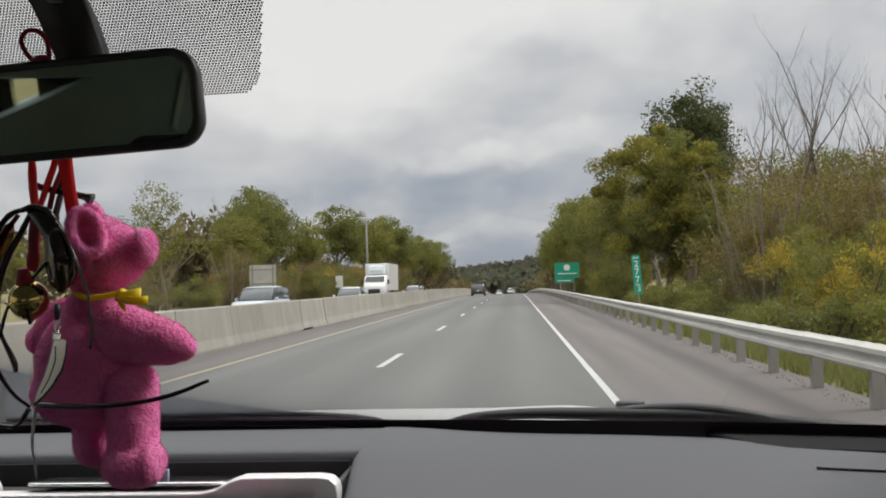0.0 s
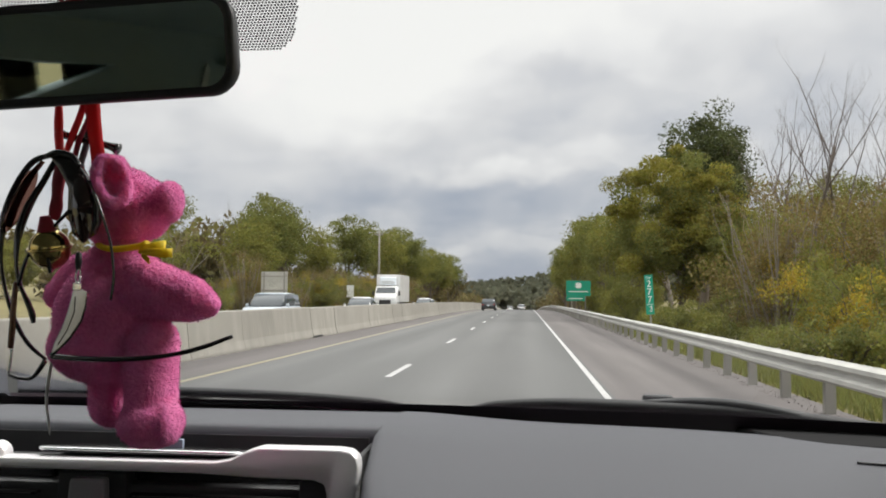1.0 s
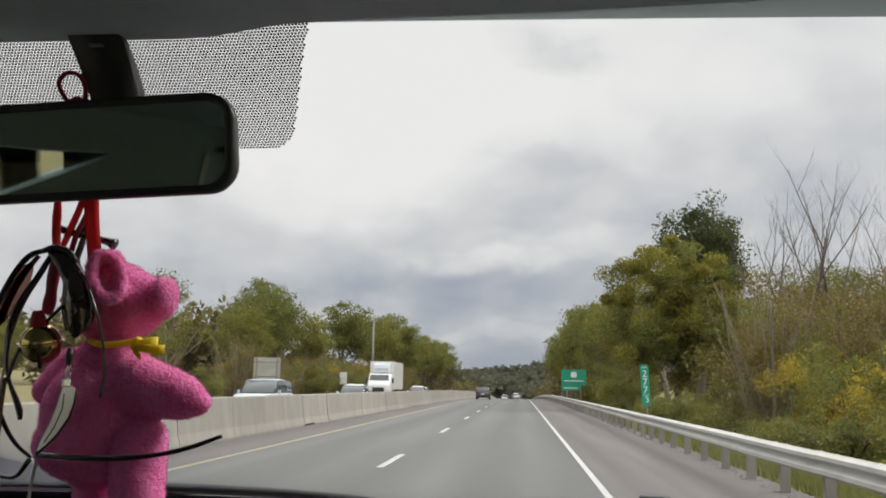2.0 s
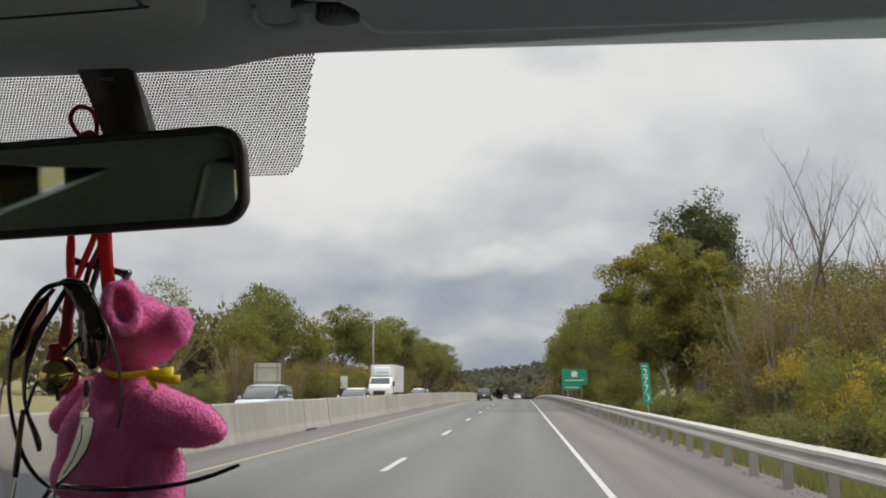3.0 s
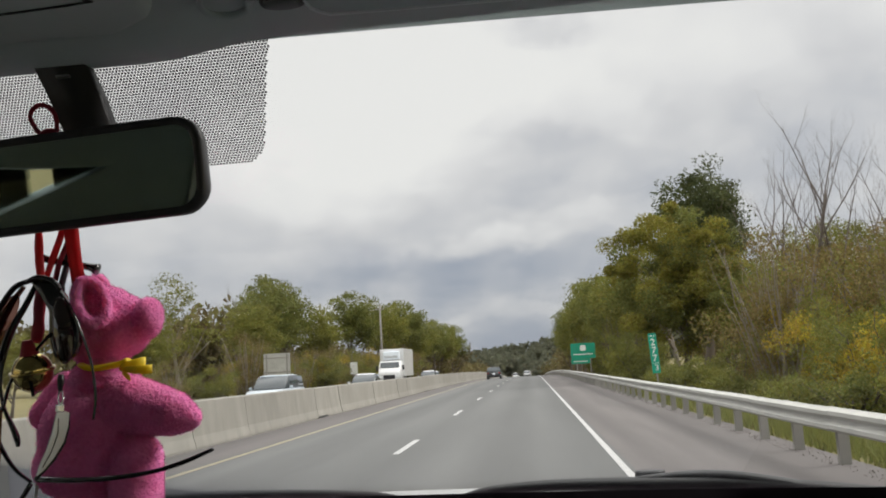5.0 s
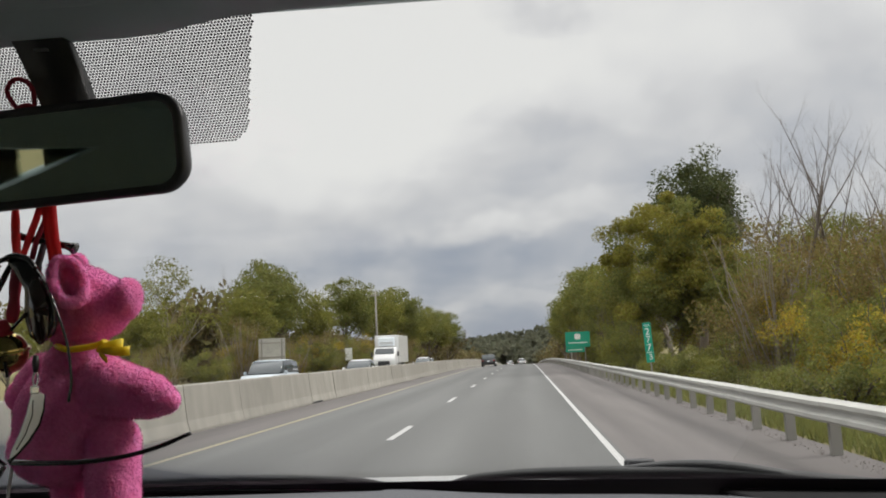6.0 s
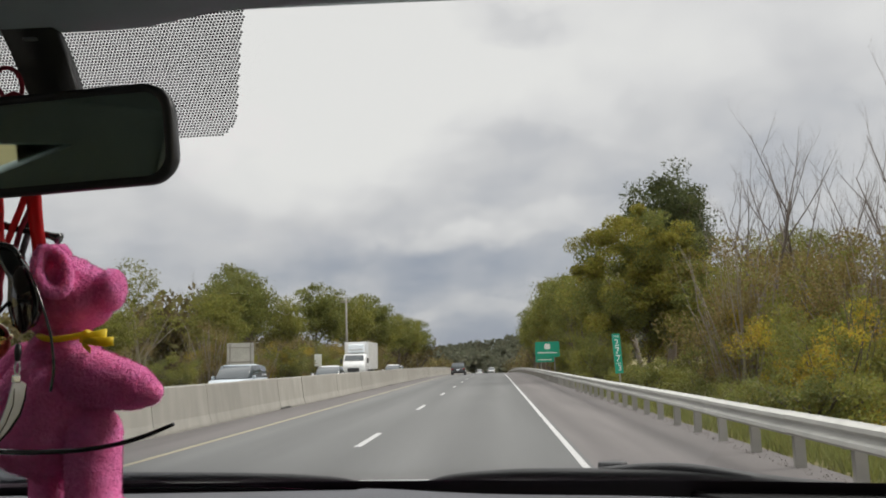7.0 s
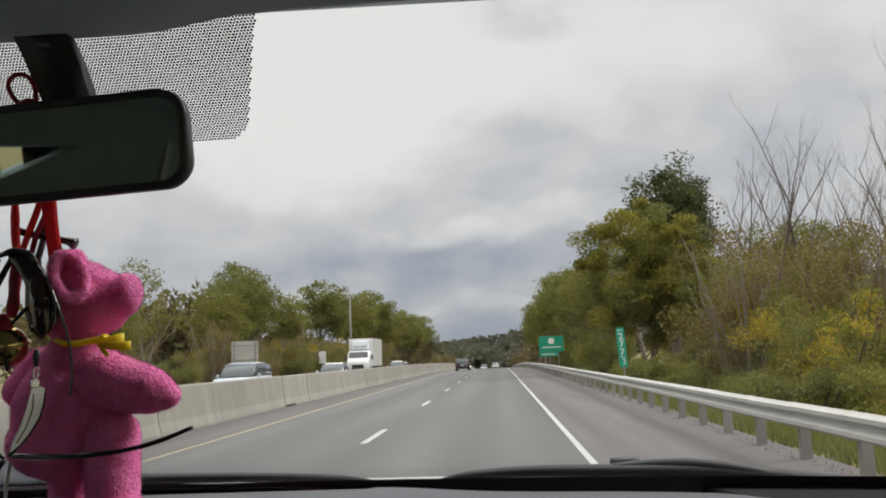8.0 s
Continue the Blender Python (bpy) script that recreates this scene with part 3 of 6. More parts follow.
def tree(kind, seed, height, leaf, per, size, spread=0.8, fan=0.75, trunk=bark, low=0.2, levels=2, start=0.25, kids=(7, 5, 4), up=0.55, clumps=0, wide=0.2,
         mid=0.68, deep=0.30, shell=0.4, leaf_two=None, share=0.35):
    """A tree with trunk and limbs and a crown of single leaves, standing at its own foot."""
    ob = empty(kind)
    me, tips = branch_mesh("trunk", height * (0.60 if clumps else 0.82), height * 0.02 + 0.04, fan, levels, trunk, seed, start=start, kids=kids, up=up)
    part("trunk", me, None, ob)
    if clumps:
        rc = random.Random(seed + 3)
        mid_z, rz, rx = height * mid, height * deep, height * wide
        tips = [t for t in tips if ((t.x / rx) ** 2 + (t.y / rx) ** 2 + ((t.z - mid_z) / rz) ** 2) < 0.7]
        while clumps > 0:
            q = Vector((rc.gauss(0, 1), rc.gauss(0, 1), rc.gauss(0, 1))).normalized() * (rc.random() ** shell)
            bend = min(1.0, 0.90 + 0.38 * noise.noise(q * 2.0 + Vector((seed, 0, 0))))
            tips.append(Vector((q.x * rx * bend, q.y * rx * bend, mid_z + q.z * rz * bend)))
            clumps -= 1
    rs = random.Random(seed + 9)
    two = [p for p in tips if leaf_two and rs.random() + 0.5 * noise.noise(p * 0.35) < share]
    one = [p for p in tips if p not in two]
    r = np.random.RandomState(seed + 7)
    for some, look_, k in ((one, leaf, 0), (two, leaf_two, 50)):
        if some:
            pts = crown_points(some, per, spread, seed + k, low * height)
            part("crown", leaf_mesh("crown", pts, size * r.uniform(0.6, 1.3, len(pts)), look_, seed + k), None, ob)
    return ob


def bush(kind, seed, height, width, leaf, count, size, stem=bark, twigs=0, leaf_two=None, share=0.3):
    ob = empty(kind)
    r = np.random.RandomState(seed)
    rr = random.Random(seed)
    verts, faces, tips = [], [], []
    for k in range(11):
        an, out = rr.uniform(0, 6.28), rr.uniform(0.15, 1.0) * width * 0.5
        h = height * rr.uniform(0.55, 1.0) * (1.05 - 0.4 * out / (width * 0.5))
        p = [Vector((0.15 * math.cos(an), 0.15 * math.sin(an), -0.3))]
        for s in (0.3, 0.6, 0.85, 1.0):
            p.append(Vector((math.cos(an) * out * s + rr.uniform(-.1, .1), math.sin(an) * out * s + rr.uniform(-.1, .1), h * s)))
        base = len(verts)
        v, f = tube_data(p, [0.045, 0.035, 0.025, 0.015, 0.006], 5)
        verts.extend(v)
        faces.extend(tuple(i + base for i in g) for g in f)
        for s in (0.3, 0.5, 0.7, 0.88, 1.0):
            q = p[0].lerp(p[-1], s)
            for _ in range(1):
                tips.append(Vector((q.x + rr.gauss(0, width * 0.09), q.y + rr.gauss(0, width * 0.09), max(0.2, q.z + rr.gauss(0, height * 0.06)))))
    for k in range(twigs):
        an, out = rr.uniform(0, 6.28), rr.uniform(0.1, 0.85) * width * 0.5
        h, b = height * rr.uniform(0.6, 1.06), rr.uniform(0.1, 0.5)
        p = [Vector((math.cos(an) * out * b + rr.gauss(0, 0.12) * s, math.sin(an) * out * b + rr.gauss(0, 0.12) * s, -0.2)).lerp(Vector((math.cos(an) * out, math.sin(an) * out, h)), s) + Vector((rr.gauss(0, 0.09), rr.gauss(0, 0.09), 0)) for s in (0, 0.3, 0.6, 0.85, 1.0)]
        w_ = rr.uniform(0.6, 1.5)
        v, f = tube_data(p, [0.034 * w_, 0.028 * w_, 0.02 * w_, 0.012 * w_, 0.005], 4)
        base = len(verts)
        verts.extend(v)
        faces.extend(tuple(i + base for i in g) for g in f)
    part("stems", mesh_from("stems", verts, faces, stem, True), None, ob)
    per = max(6, count // len(tips))
    two = [p for p in tips if leaf_two and rr.random() + 0.6 * noise.noise(p * 0.7) < share]
    for some, look_, k in (([p for p in tips if p not in two], leaf, 0), (two, leaf_two, 50)):
        if some:
            pts = crown_points(some, per, width * 0.088, seed + k)
            pts[:, 2] = np.maximum(pts[:, 2], 0.05)
            part("crown", leaf_mesh("crown", pts, size * r.uniform(0.6, 1.3, len(pts)), look_, seed + k), None, ob)
    return ob


def bare_tree(kind, seed, height, material=twig_mat, fan=0.55, start=0.28):
    ob = empty(kind)
    me, _ = branch_mesh("trunk", height, height * 0.014 + 0.03, fan, 4, material, seed, start=start, kids=(5, 4, 4, 3), up=0.85, crook=0.10)
    part("trunk", me, None, ob)
    return ob


def put(ob, x, y, s=1.0, turn=0.0, sz=1.0):
    ob.matrix_basis = pose(x, y, ground_z(x, y) - 0.05, 0, 0, turn) @ Matrix.Diagonal((s, s, s * sz, 1))
    return ob


def again(ob, x, y, s=1.0, turn=0.0, sz=1.0):
    m = pose(x, y, ground_z(x, y) - 0.05, 0, 0, turn)
    c = copy_thing(ob, m)
    c.matrix_basis = m @ Matrix.Diagonal((s, s, s * sz, 1))
    return c


TREES = "trees beside the motorway"
tall = tagged(put(tree("tree", 11, 18.5, leaf_dark, 120, 0.135, 0.72, 0.5, low=0.3, kids=(9, 4, 3), up=0.8, start=0.3, clumps=150, wide=0.25), 16.6, 84, 1.15), "tall dark green tree with a dense upright crown above the brush", "tree", TREES)
olive = tagged(put(tree("tree", 12, 10.5, leaf_olive, 85, 0.125, 0.66, 0.85, clumps=110, wide=0.36, kids=(6, 4, 4)), 11.6, 92, 1.2), "olive green broad tree turning yellow in autumn", "tree", TREES)
green = tagged(put(tree("tree", 13, 11.0, leaf_green, 85, 0.125, 0.68, 0.8, clumps=110, wide=0.34, kids=(6, 4, 4)), 11.5, 118, 1.1, 40), "green leafy roadside tree with a rounded uneven crown", "tree", TREES)
pale = tagged(put(tree("tree", 14, 12.0, leaf_olive, 26, 0.13, 0.55, 0.6, trunk=bark_pale, kids=(8, 5, 4)), 12.0, 72, 0.95), "thinly leaved pale tree with open crown among the brush", "tree", TREES)
brown = tagged(put(bush("shrub", 21, 6.2, 6.5, leaf_brown, 11500, 0.062, bark_pale, 22, leaf_olive, 0.30), 10.7, 38, 1.12), "brown autumn brush with fine twigs behind the guardrail", "shrub", "shrubs behind the guardrail")
yellow = tagged(put(bush("shrub", 22, 3.2, 3.6, leaf_yellow, 13000, 0.044, bark, 6, leaf_olive, 0.28), 9.2, 24.0, 1.05, 0, 1.25), "bright yellow autumn shrub behind the guardrail", "shrub", "shrubs behind the guardrail")
low_green = tagged(put(bush("shrub", 23, 1.8, 3.6, leaf_green, 8000, 0.050, bark, 0, leaf_olive, 0.35), 7.4, 21, 1.0), "low dark green shrub growing behind the guardrail", "shrub", "shrubs behind the guardrail")
olive_bush = tagged(put(bush("shrub", 24, 4.6, 5.0, leaf_olive, 12000, 0.060, bark, 12, leaf_green, 0.4), 11.8, 27, 1.0), "olive green tall shrub in autumn leaf", "shrub", "shrubs behind the guardrail")
bare = tagged(put(bare_tree("tree", 31, 9.5), 14.2, 44, 0.9), "bare grey leafless tree with fine upright twigs", "tree", "leafless trees")

autumn = tagged(put(tree("tree", 15, 12.6, leaf_olive, 165, 0.085, 0.62, 0.8, clumps=120, wide=0.33, kids=(7, 5, 4)), 18.4, 52, 0.80), "olive green autumn tree with fine leaves above the brush", "tree", TREES)

broad = tagged(put(tree("tree", 17, 13.6, leaf_green, 430, 0.095, 0.62, 0.9, low=0.08, clumps=125, wide=0.43, mid=0.54, deep=0.44, shell=0.24, kids=(8, 5, 4), leaf_two=leaf_yellow_green, share=0.55), 10.8, 63, 1.0), "broad rounded green and olive tree behind the road sign", "tree", TREES)

# right-hand bank, from near to far
for x, y, s, a, z in ((8.2, 55, 1.0, 60, 1.0), (8.6, 72, 1.4, 250, 1.5), (8.6, 15.5, 0.8, 60, 1.0), (7.9, 28, 0.85, 130, 0.9), (8.4, 36, 0.9, 200, 0.9), (7.2, 42, 0.9, 20, 1.1), (8.0, 52, 1.0, 300, 1.0), (7.4, 63, 1.0, 95, 1.1), (8.2, 75, 1.0, 170, 1.2), (9.8, 9.5, 0.9, 10, 1.0)):
    again(low_green, x, y, s, a, z)
for x, y, s, a, z in ((11.4, 18.0, 1.05, 77, 1.1), (10.4, 30.5, 1.1, 140, 1.15), (13.6, 22.0, 1.25, 220, 1.3), (12.6, 37.0, 1.2, 20, 1.5)):
    again(yellow, x, y, s, a, z)
for x, y, s, a, z in ((14.8, 35, 1.15, 100, 1.0), (16.8, 58, 1.2, 180, 1.05), (15.5, 62, 1.25, 260, 1.1), (15.5, 28, 1.1, 310, 1.0), (17.5, 36, 1.2, 80, 1.0), (14.4, 50, 1.2, 30, 1.0), (18.5, 45, 1.4, 130, 1.0), (17.5, 60, 1.55, 230, 1.0)):
    again(brown, x, y, s, a, z)
for x, y, s, a, z in ((8.6, 47.5, 0.62, 50, 0.8), (11.8, 51, 0.85, 250, 0.9), (13.0, 41, 1.05, 10, 1.0), (9.8, 78, 1.15, 40, 1.2), (15.0, 19.0, 0.95, 120, 1.0), (9.4, 88, 1.3, 200, 1.2), (17.0, 24.5, 1.0, 260, 1.0), (9.0, 104, 1.4, 310, 1.2), (13.6, 13.0, 0.8, 15, 1.0)):
    again(olive_bush, x, y, s, a, z)
for x, y, s, a, z in ((19.5, 50, 1.0, 70, 1.0), (16.0, 38.5, 0.78, 160, 1.0), (21.5, 41, 1.0, 250, 1.0), (20.0, 31, 0.8, 20, 1.0), (24.5, 57, 1.1, 200, 1.0), (22.0, 52, 1.45, 140, 1.0), (16.6, 43, 1.0, 300, 1.0), (13.4, 46, 1.1, 110, 1.0)):
    again(bare, x, y, s, a, z)
for x, y, s, a, z in ((11.5, 108, 1.15, 120, 1.1), (11.5, 146, 1.4, 210, 1.1), (12.5, 178, 1.5, 280, 1.1), (13.0, 232, 1.7, 60, 1.1), (17.0, 120, 1.3, 340, 1.0), (18.5, 150, 1.4, 15, 1.0), (13.5, 268, 1.7, 15, 1.1)):
    again(olive, x, y, s, a, z)
for x, y, s, a, z in ((11.5, 132, 1.3, 10, 1.1), (12.0, 162, 1.5, 95, 1.1), (12.5, 205, 1.6, 170, 1.1), (18.0, 104, 1.2, 240, 1.1), (13.5, 250, 1.7, 300, 1.1), (19.0, 185, 1.4, 80, 1.0), (14.0, 300, 1.7, 20, 1.1)):
    again(green, x, y, s, a, z)
again(tall, 22.5, 92, 0.72, 140, 0.95)
again(pale, 19.5, 74, 0.9, 200, 1.0)

# left-hand bank beyond the opposite carriageway
for x, y, s, a, z in ((-24, 74, 0.8, 10, 1.0), (-25, 100, 0.95, 130, 1.0), (-27, 60, 0.62, 200, 1.0), (-25, 150, 1.4, 250, 1.0), (-26, 208, 1.5, 310, 1.0), (-27, 262, 1.7, 40, 1.0), (-31, 50, 0.5, 100, 1.0)):
    again(olive, x, y, s, a, z)
for x, y, s, a, z in ((-25, 84, 1.0, 20, 1.05), (-28, 92, 1.15, 170, 1.05), (-25, 124, 1.3, 50, 1.0), (-25.5, 178, 1.6, 100, 1.0), (-26, 235, 1.6, 190, 1.0), (-27, 300, 1.9, 280, 1.0)):
    again(green, x, y, s, a, z)
for x, y, s, a, z in ((-29.5, 100, 0.76, 20, 0.95), (-31, 108, 0.72, 120, 0.95), (-30, 190, 0.8, 60, 1.0)):
    again(tall, x, y, s, a, z)
for x, y, s, a, z in ((-22, 67, 0.95, 30, 0.9), (-21.5, 80, 0.8, 110, 0.85), (-22, 95, 0.9, 210, 0.9), (-22, 112, 0.9, 300, 0.9), (-22, 138, 1.0, 60, 1.0), (-23, 54, 0.6, 150, 0.9), (-22.5, 165, 1.1, 0, 1.0)):
    again(brown, x, y, s, a, z)
for x, y, s, a, z in ((-21.5, 73, 1.0, 20, 0.9), (-21.5, 88, 1.0, 160, 0.9), (-21, 104, 1.0, 220, 0.9), (-21.5, 122, 1.0, 280, 0.9), (-21.5, 58, 0.8, 60, 0.9), (-22, 47, 0.7, 100, 0.9), (-21.5, 150, 1.2, 10, 1.0)):
    again(olive_bush, x, y, s, a, z)
for x, y, s_, a, z in ((-22.0, 116, 1.7, 40, 1.2), (-21.8, 90, 1.5, 200, 1.1), (-22.4, 70, 1.4, 100, 1.0)):
    again(yellow, x, y, s_, a, z)
again(pale, -27, 66, 0.75, 140, 1.0)
again(bare, -26, 78, 0.8, 40, 1.0)


def far_woods(name, spots, seed, material, leaf, per):
    r = np.random.RandomState(seed)
    pts, sizes = [], []
    for x, y, h in spots:
        base = ground_z(x, y)
        for k in range(6):
            c = np.array([x + r.normal() * h * 0.22, y + r.normal() * h * 0.22, base + h * r.uniform(0.3, 0.9)])
            pts.append(c + r.normal(size=(per, 3)) * h * np.array([0.13, 0.13, 0.11]))
            sizes.append(leaf * r.uniform(0.7, 1.3, per))
        pts.append(np.array([x, y, base]) + np.abs(r.normal(size=(per, 3))) * h * np.array([0.0, 0.0, 0.3]) + r.normal(size=(per, 3)) * h * np.array([0.22, 0.22, 0.0]))
        sizes.append(leaf * r.uniform(0.7, 1.3, per))
    return new(name, leaf_mesh(name, np.concatenate(pts), np.concatenate(sizes), material, seed))


fr = random.Random(9)
spots = [(fr.uniform(12, 30), 270 + 9 * k + fr.uniform(-4, 4), fr.uniform(9, 14)) for k in range(34)]
spots += [(-fr.uniform(25, 42), 250 + 9 * k + fr.uniform(-4, 4), fr.uniform(9, 14)) for k in range(36)]
spots += [(-fr.uniform(34, 60), 85 + 5 * k + fr.uniform(-3, 3), fr.uniform(7, 10)) for k in range(34)]
tagged(far_woods("far_woods", spots, 3, leaf_far, 0.55, 90), "continuous mixed autumn woods lining the motorway far ahead", "woods", kind="stuff")
spots = [(fr.uniform(34, 130), 40 + 5.5 * k + fr.uniform(-6, 6), fr.uniform(6, 10)) for k in range(90)]
tagged(far_woods("hillside_woods", spots, 4, leaf_far, 0.6, 60), "wooded hillside in muted autumn colours", "woods", kind="stuff")
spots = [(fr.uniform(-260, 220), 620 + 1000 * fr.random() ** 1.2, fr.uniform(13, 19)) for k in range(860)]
tagged(far_woods("ridge_woods", spots, 6, ridge_leaf_hazed, 2.9, 20), "distant wooded ridge with haze in its leaf colour, closing the view of the road", "woods", kind="stuff")


def grass(name, count, x0, x1, y0, y1, h, seed):
    r = np.random.RandomState(seed)
    x, y = r.uniform(x0, x1, count), y0 + (y1 - y0) * r.uniform(0, 1, count) ** 1.6
    z = np.array([ground_z(a, b) for a, b in zip(x, y)]) - 0.05
    hh, an, w = h * r.uniform(0.4, 1.3, count), r.uniform(0, 6.28, count), 0.006 + 0.007 * r.uniform(0, 1, count)
    lx, ly = r.normal(0, 0.3, count) * hh, r.normal(0, 0.3, count) * hh
    v = np.stack([np.stack([x - w * np.cos(an), y - w * np.sin(an), z], 1), np.stack([x + w * np.cos(an), y + w * np.sin(an), z], 1), np.stack([x + lx, y + ly, z + hh], 1)], 1).reshape(-1, 3)
    i = np.arange(count) * 3
    me = bpy.data.meshes.new(name)
    me.from_pydata(v.tolist(), [], np.stack([i, i + 1, i + 2], 1).tolist())
    me.materials.append(blade_mat)
    return new(name, me)


tagged(grass("verge_grass", 64000, 4.2, 8.0, 5, 70, 0.30, 5), "rough yellowing grass behind the guardrail", "grass", kind="stuff")
# litter of leaves and grit along the rail foot
lr = np.random.RandomState(8)
lp = np.stack([3.70 + np.abs(lr.normal(0, 0.30, 3200)), 4 + 66 * lr.uniform(0, 1, 3200) ** 1.4, lr.uniform(0.004, 0.012, 3200)], 1)
tagged(new("leaf_litter", leaf_mesh("leaf_litter", lp, 0.011 * lr.uniform(0.4, 1.7, 3200), twig_mat, 8)), "dry leaves and grit along the foot of the rail", "litter", kind="stuff")



# ---- signs and pole ----
def text_mesh(name, body, size, material, spacing=1.0, deep=0.002):
    cu = bpy.data.curves.new(name, "FONT")
    cu.body, cu.size, cu.align_x, cu.align_y, cu.extrude = body, size, "CENTER", "CENTER", deep
    cu.space_line = spacing
    ob = bpy.data.objects.new(name, cu)
    me = bpy.data.meshes.new_from_object(ob)
    bpy.data.objects.remove(ob)
    me.materials.clear()
    me.materials.append(material)
    return me


def mile_marker(x, y):
    ob = empty("mile_marker", x, y, ground_z(x, y))
    ob.matrix_basis = pose(x, y, ground_z(x, y), 0, -3.0, -6)
    part("post", box(-0.03, 0.03, 0.012, 0.05, -0.3, 1.5, 0.004), post_mat, ob, "thin grey steel post")
    part("panel", prism(rounded(-0.15, 0.15, 0.95, 2.45, 0.03), -0.004, 0.006), sign_green, ob, "narrow green reflective panel")
    for txt, z, size in (("MILE", 2.34, 0.105), ("2", 2.10, 0.36), ("7", 1.80, 0.36), ("7", 1.50, 0.36), ("3", 1.15, 0.30)):
        t = part("figure", text_mesh("figure", txt, size, sign_white), None, ob)
        t.matrix_basis = pose(0.0 if txt != "3" else 0.03, -0.008, z, 90)
    part("rule", box(-0.11, 0.11, -0.007, -0.003, 1.318, 1.334), sign_white, ob)
    return tagged(ob, "narrow green mile marker with white figures on a post", "road sign")


mile_marker(4.75, 33.5)


def exit_sign(x, y):
    z0 = ground_z(x, y)
    ob = empty("road_sign", x, y, z0)
    ob.matrix_basis = pose(x, y, z0, 0, 0, -4)
    for px_ in (-0.75, 0.75):
        part("post", box(px_ - 0.05, px_ + 0.05, 0.03, 0.12, -0.3, 3.6, 0.006), post_mat, ob)
    part("panel", prism(rounded(-1.35, 1.35, 2.05, 3.75, 0.12), -0.01, 0.03), sign_green, ob, "green rectangular panel")
    part("lower_panel", prism(rounded(-1.35, 0.7, 1.5, 2.03, 0.08), -0.01, 0.03), sign_green, ob, "small green panel below")
    part("emblem", prism(rounded(-0.32, 0.32, 2.90, 3.52, 0.18), -0.02, -0.012), sign_white, ob, "white emblem shape")
    part("line_of_writing", box(-1.05, 1.05, -0.02, -0.012, 2.48, 2.58), sign_white, ob, "white line of writing too far to read")
    part("line_of_writing", box(-1.1, 0.45, -0.02, -0.012, 1.71, 1.79), sign_white, ob, "white line of writing too far to read")
    return tagged(ob, "green highway sign with white emblem on two posts", "road sign")


exit_sign(5.9, 98)


def utility_pole(x, y):
    ob = empty("utility_pole", x, y, ground_z(x, y))
    part("pole", mesh_from("pole", *tube_data([(0, 0, -0.5), (0.02, 0, 5), (0.0, 0, 10.4)], [0.16, 0.135, 0.10], 10), pole_mat, True), None, ob)
    part("crossarm", box(-0.6, 0.5, -0.07, 0.07, 9.75, 9.9, 0.01), pole_mat, ob)
    for px_ in (-0.5, 0.42):
        part("insulator", mesh_from("insulator", *tube_data([(px_, 0, 9.9), (px_, 0, 10.0), (px_, 0, 10.12)], [0.04, 0.06, 0.03], 8), post_mat, True), None, ob)
    return tagged(ob, "slender weathered grey utility pole with a short crossarm", "pole")


utility_pole(-19.0, 112)

# small white sign standing beyond the barrier
ws = empty("small_sign", -19.5, 96, ground_z(-19.5, 96))
part("post", box(-0.04, 0.04, 0.01, 0.06, -0.3, 2.4, 0.005), post_mat, ws)
part("panel", prism(rounded(-0.4, 0.4, 1.6, 2.9, 0.05), -0.01, 0.012), sign_white, ws)
tagged(ws, "small plain white roadside sign on a post", "road sign")

# grey back of a sign for the opposite carriageway
bs = empty("sign_back", -19.4, 66, ground_z(-19.4, 66))
for px_ in (-0.8, 0.8):
    part("post", box(px_ - 0.05, px_ + 0.05, -0.06, 0.0, -0.4, 3.4, 0.006), post_mat, bs)
part("panel", prism(rounded(-1.05, 1.05, 1.7, 3.45, 0.08), 0.002, 0.02), galvan, bs, "dull grey sheet metal panel")
for z in (2.0, 3.1):
    part("rail", box(-1.0, 1.0, -0.03, 0.001, z - 0.04, z + 0.04, 0.005), post_mat, bs)
tagged(bs, "bare grey metal back of a road sign on two posts", "road sign")


# ---- vehicles ----
def loft(rings, material, name):
    v = [Vector(p) for r in rings for p in r]
    n = len(rings[0])
    f = [(i * n + j, i * n + (j + 1) % n, (i + 1) * n + (j + 1) % n, (i + 1) * n + j) for i in range(len(rings) - 1) for j in range(n)]
    f += [tuple(range(n))[::-1], tuple(range((len(rings) - 1) * n, len(rings) * n))]
    return mesh_from(name, v, f, material, True)


def ring(y, w, z0, z1, top, n=5):
    """A cross-section at y: half width w, from z0 to z1, narrowing to top."""
    return [(-w, y, z0 + 0.08), (-w * 0.93, y, z0), (w * 0.93, y, z0), (w, y, z0 + 0.08), (w, y, z0 + (z1 - z0) * 0.55), (w * (0.5 + top / 2), y, z1 - 0.04), (w * top, y, z1), (-w * top, y, z1), (-w * (0.5 + top / 2), y, z1 - 0.04), (-w, y, z0 + (z1 - z0) * 0.55)]


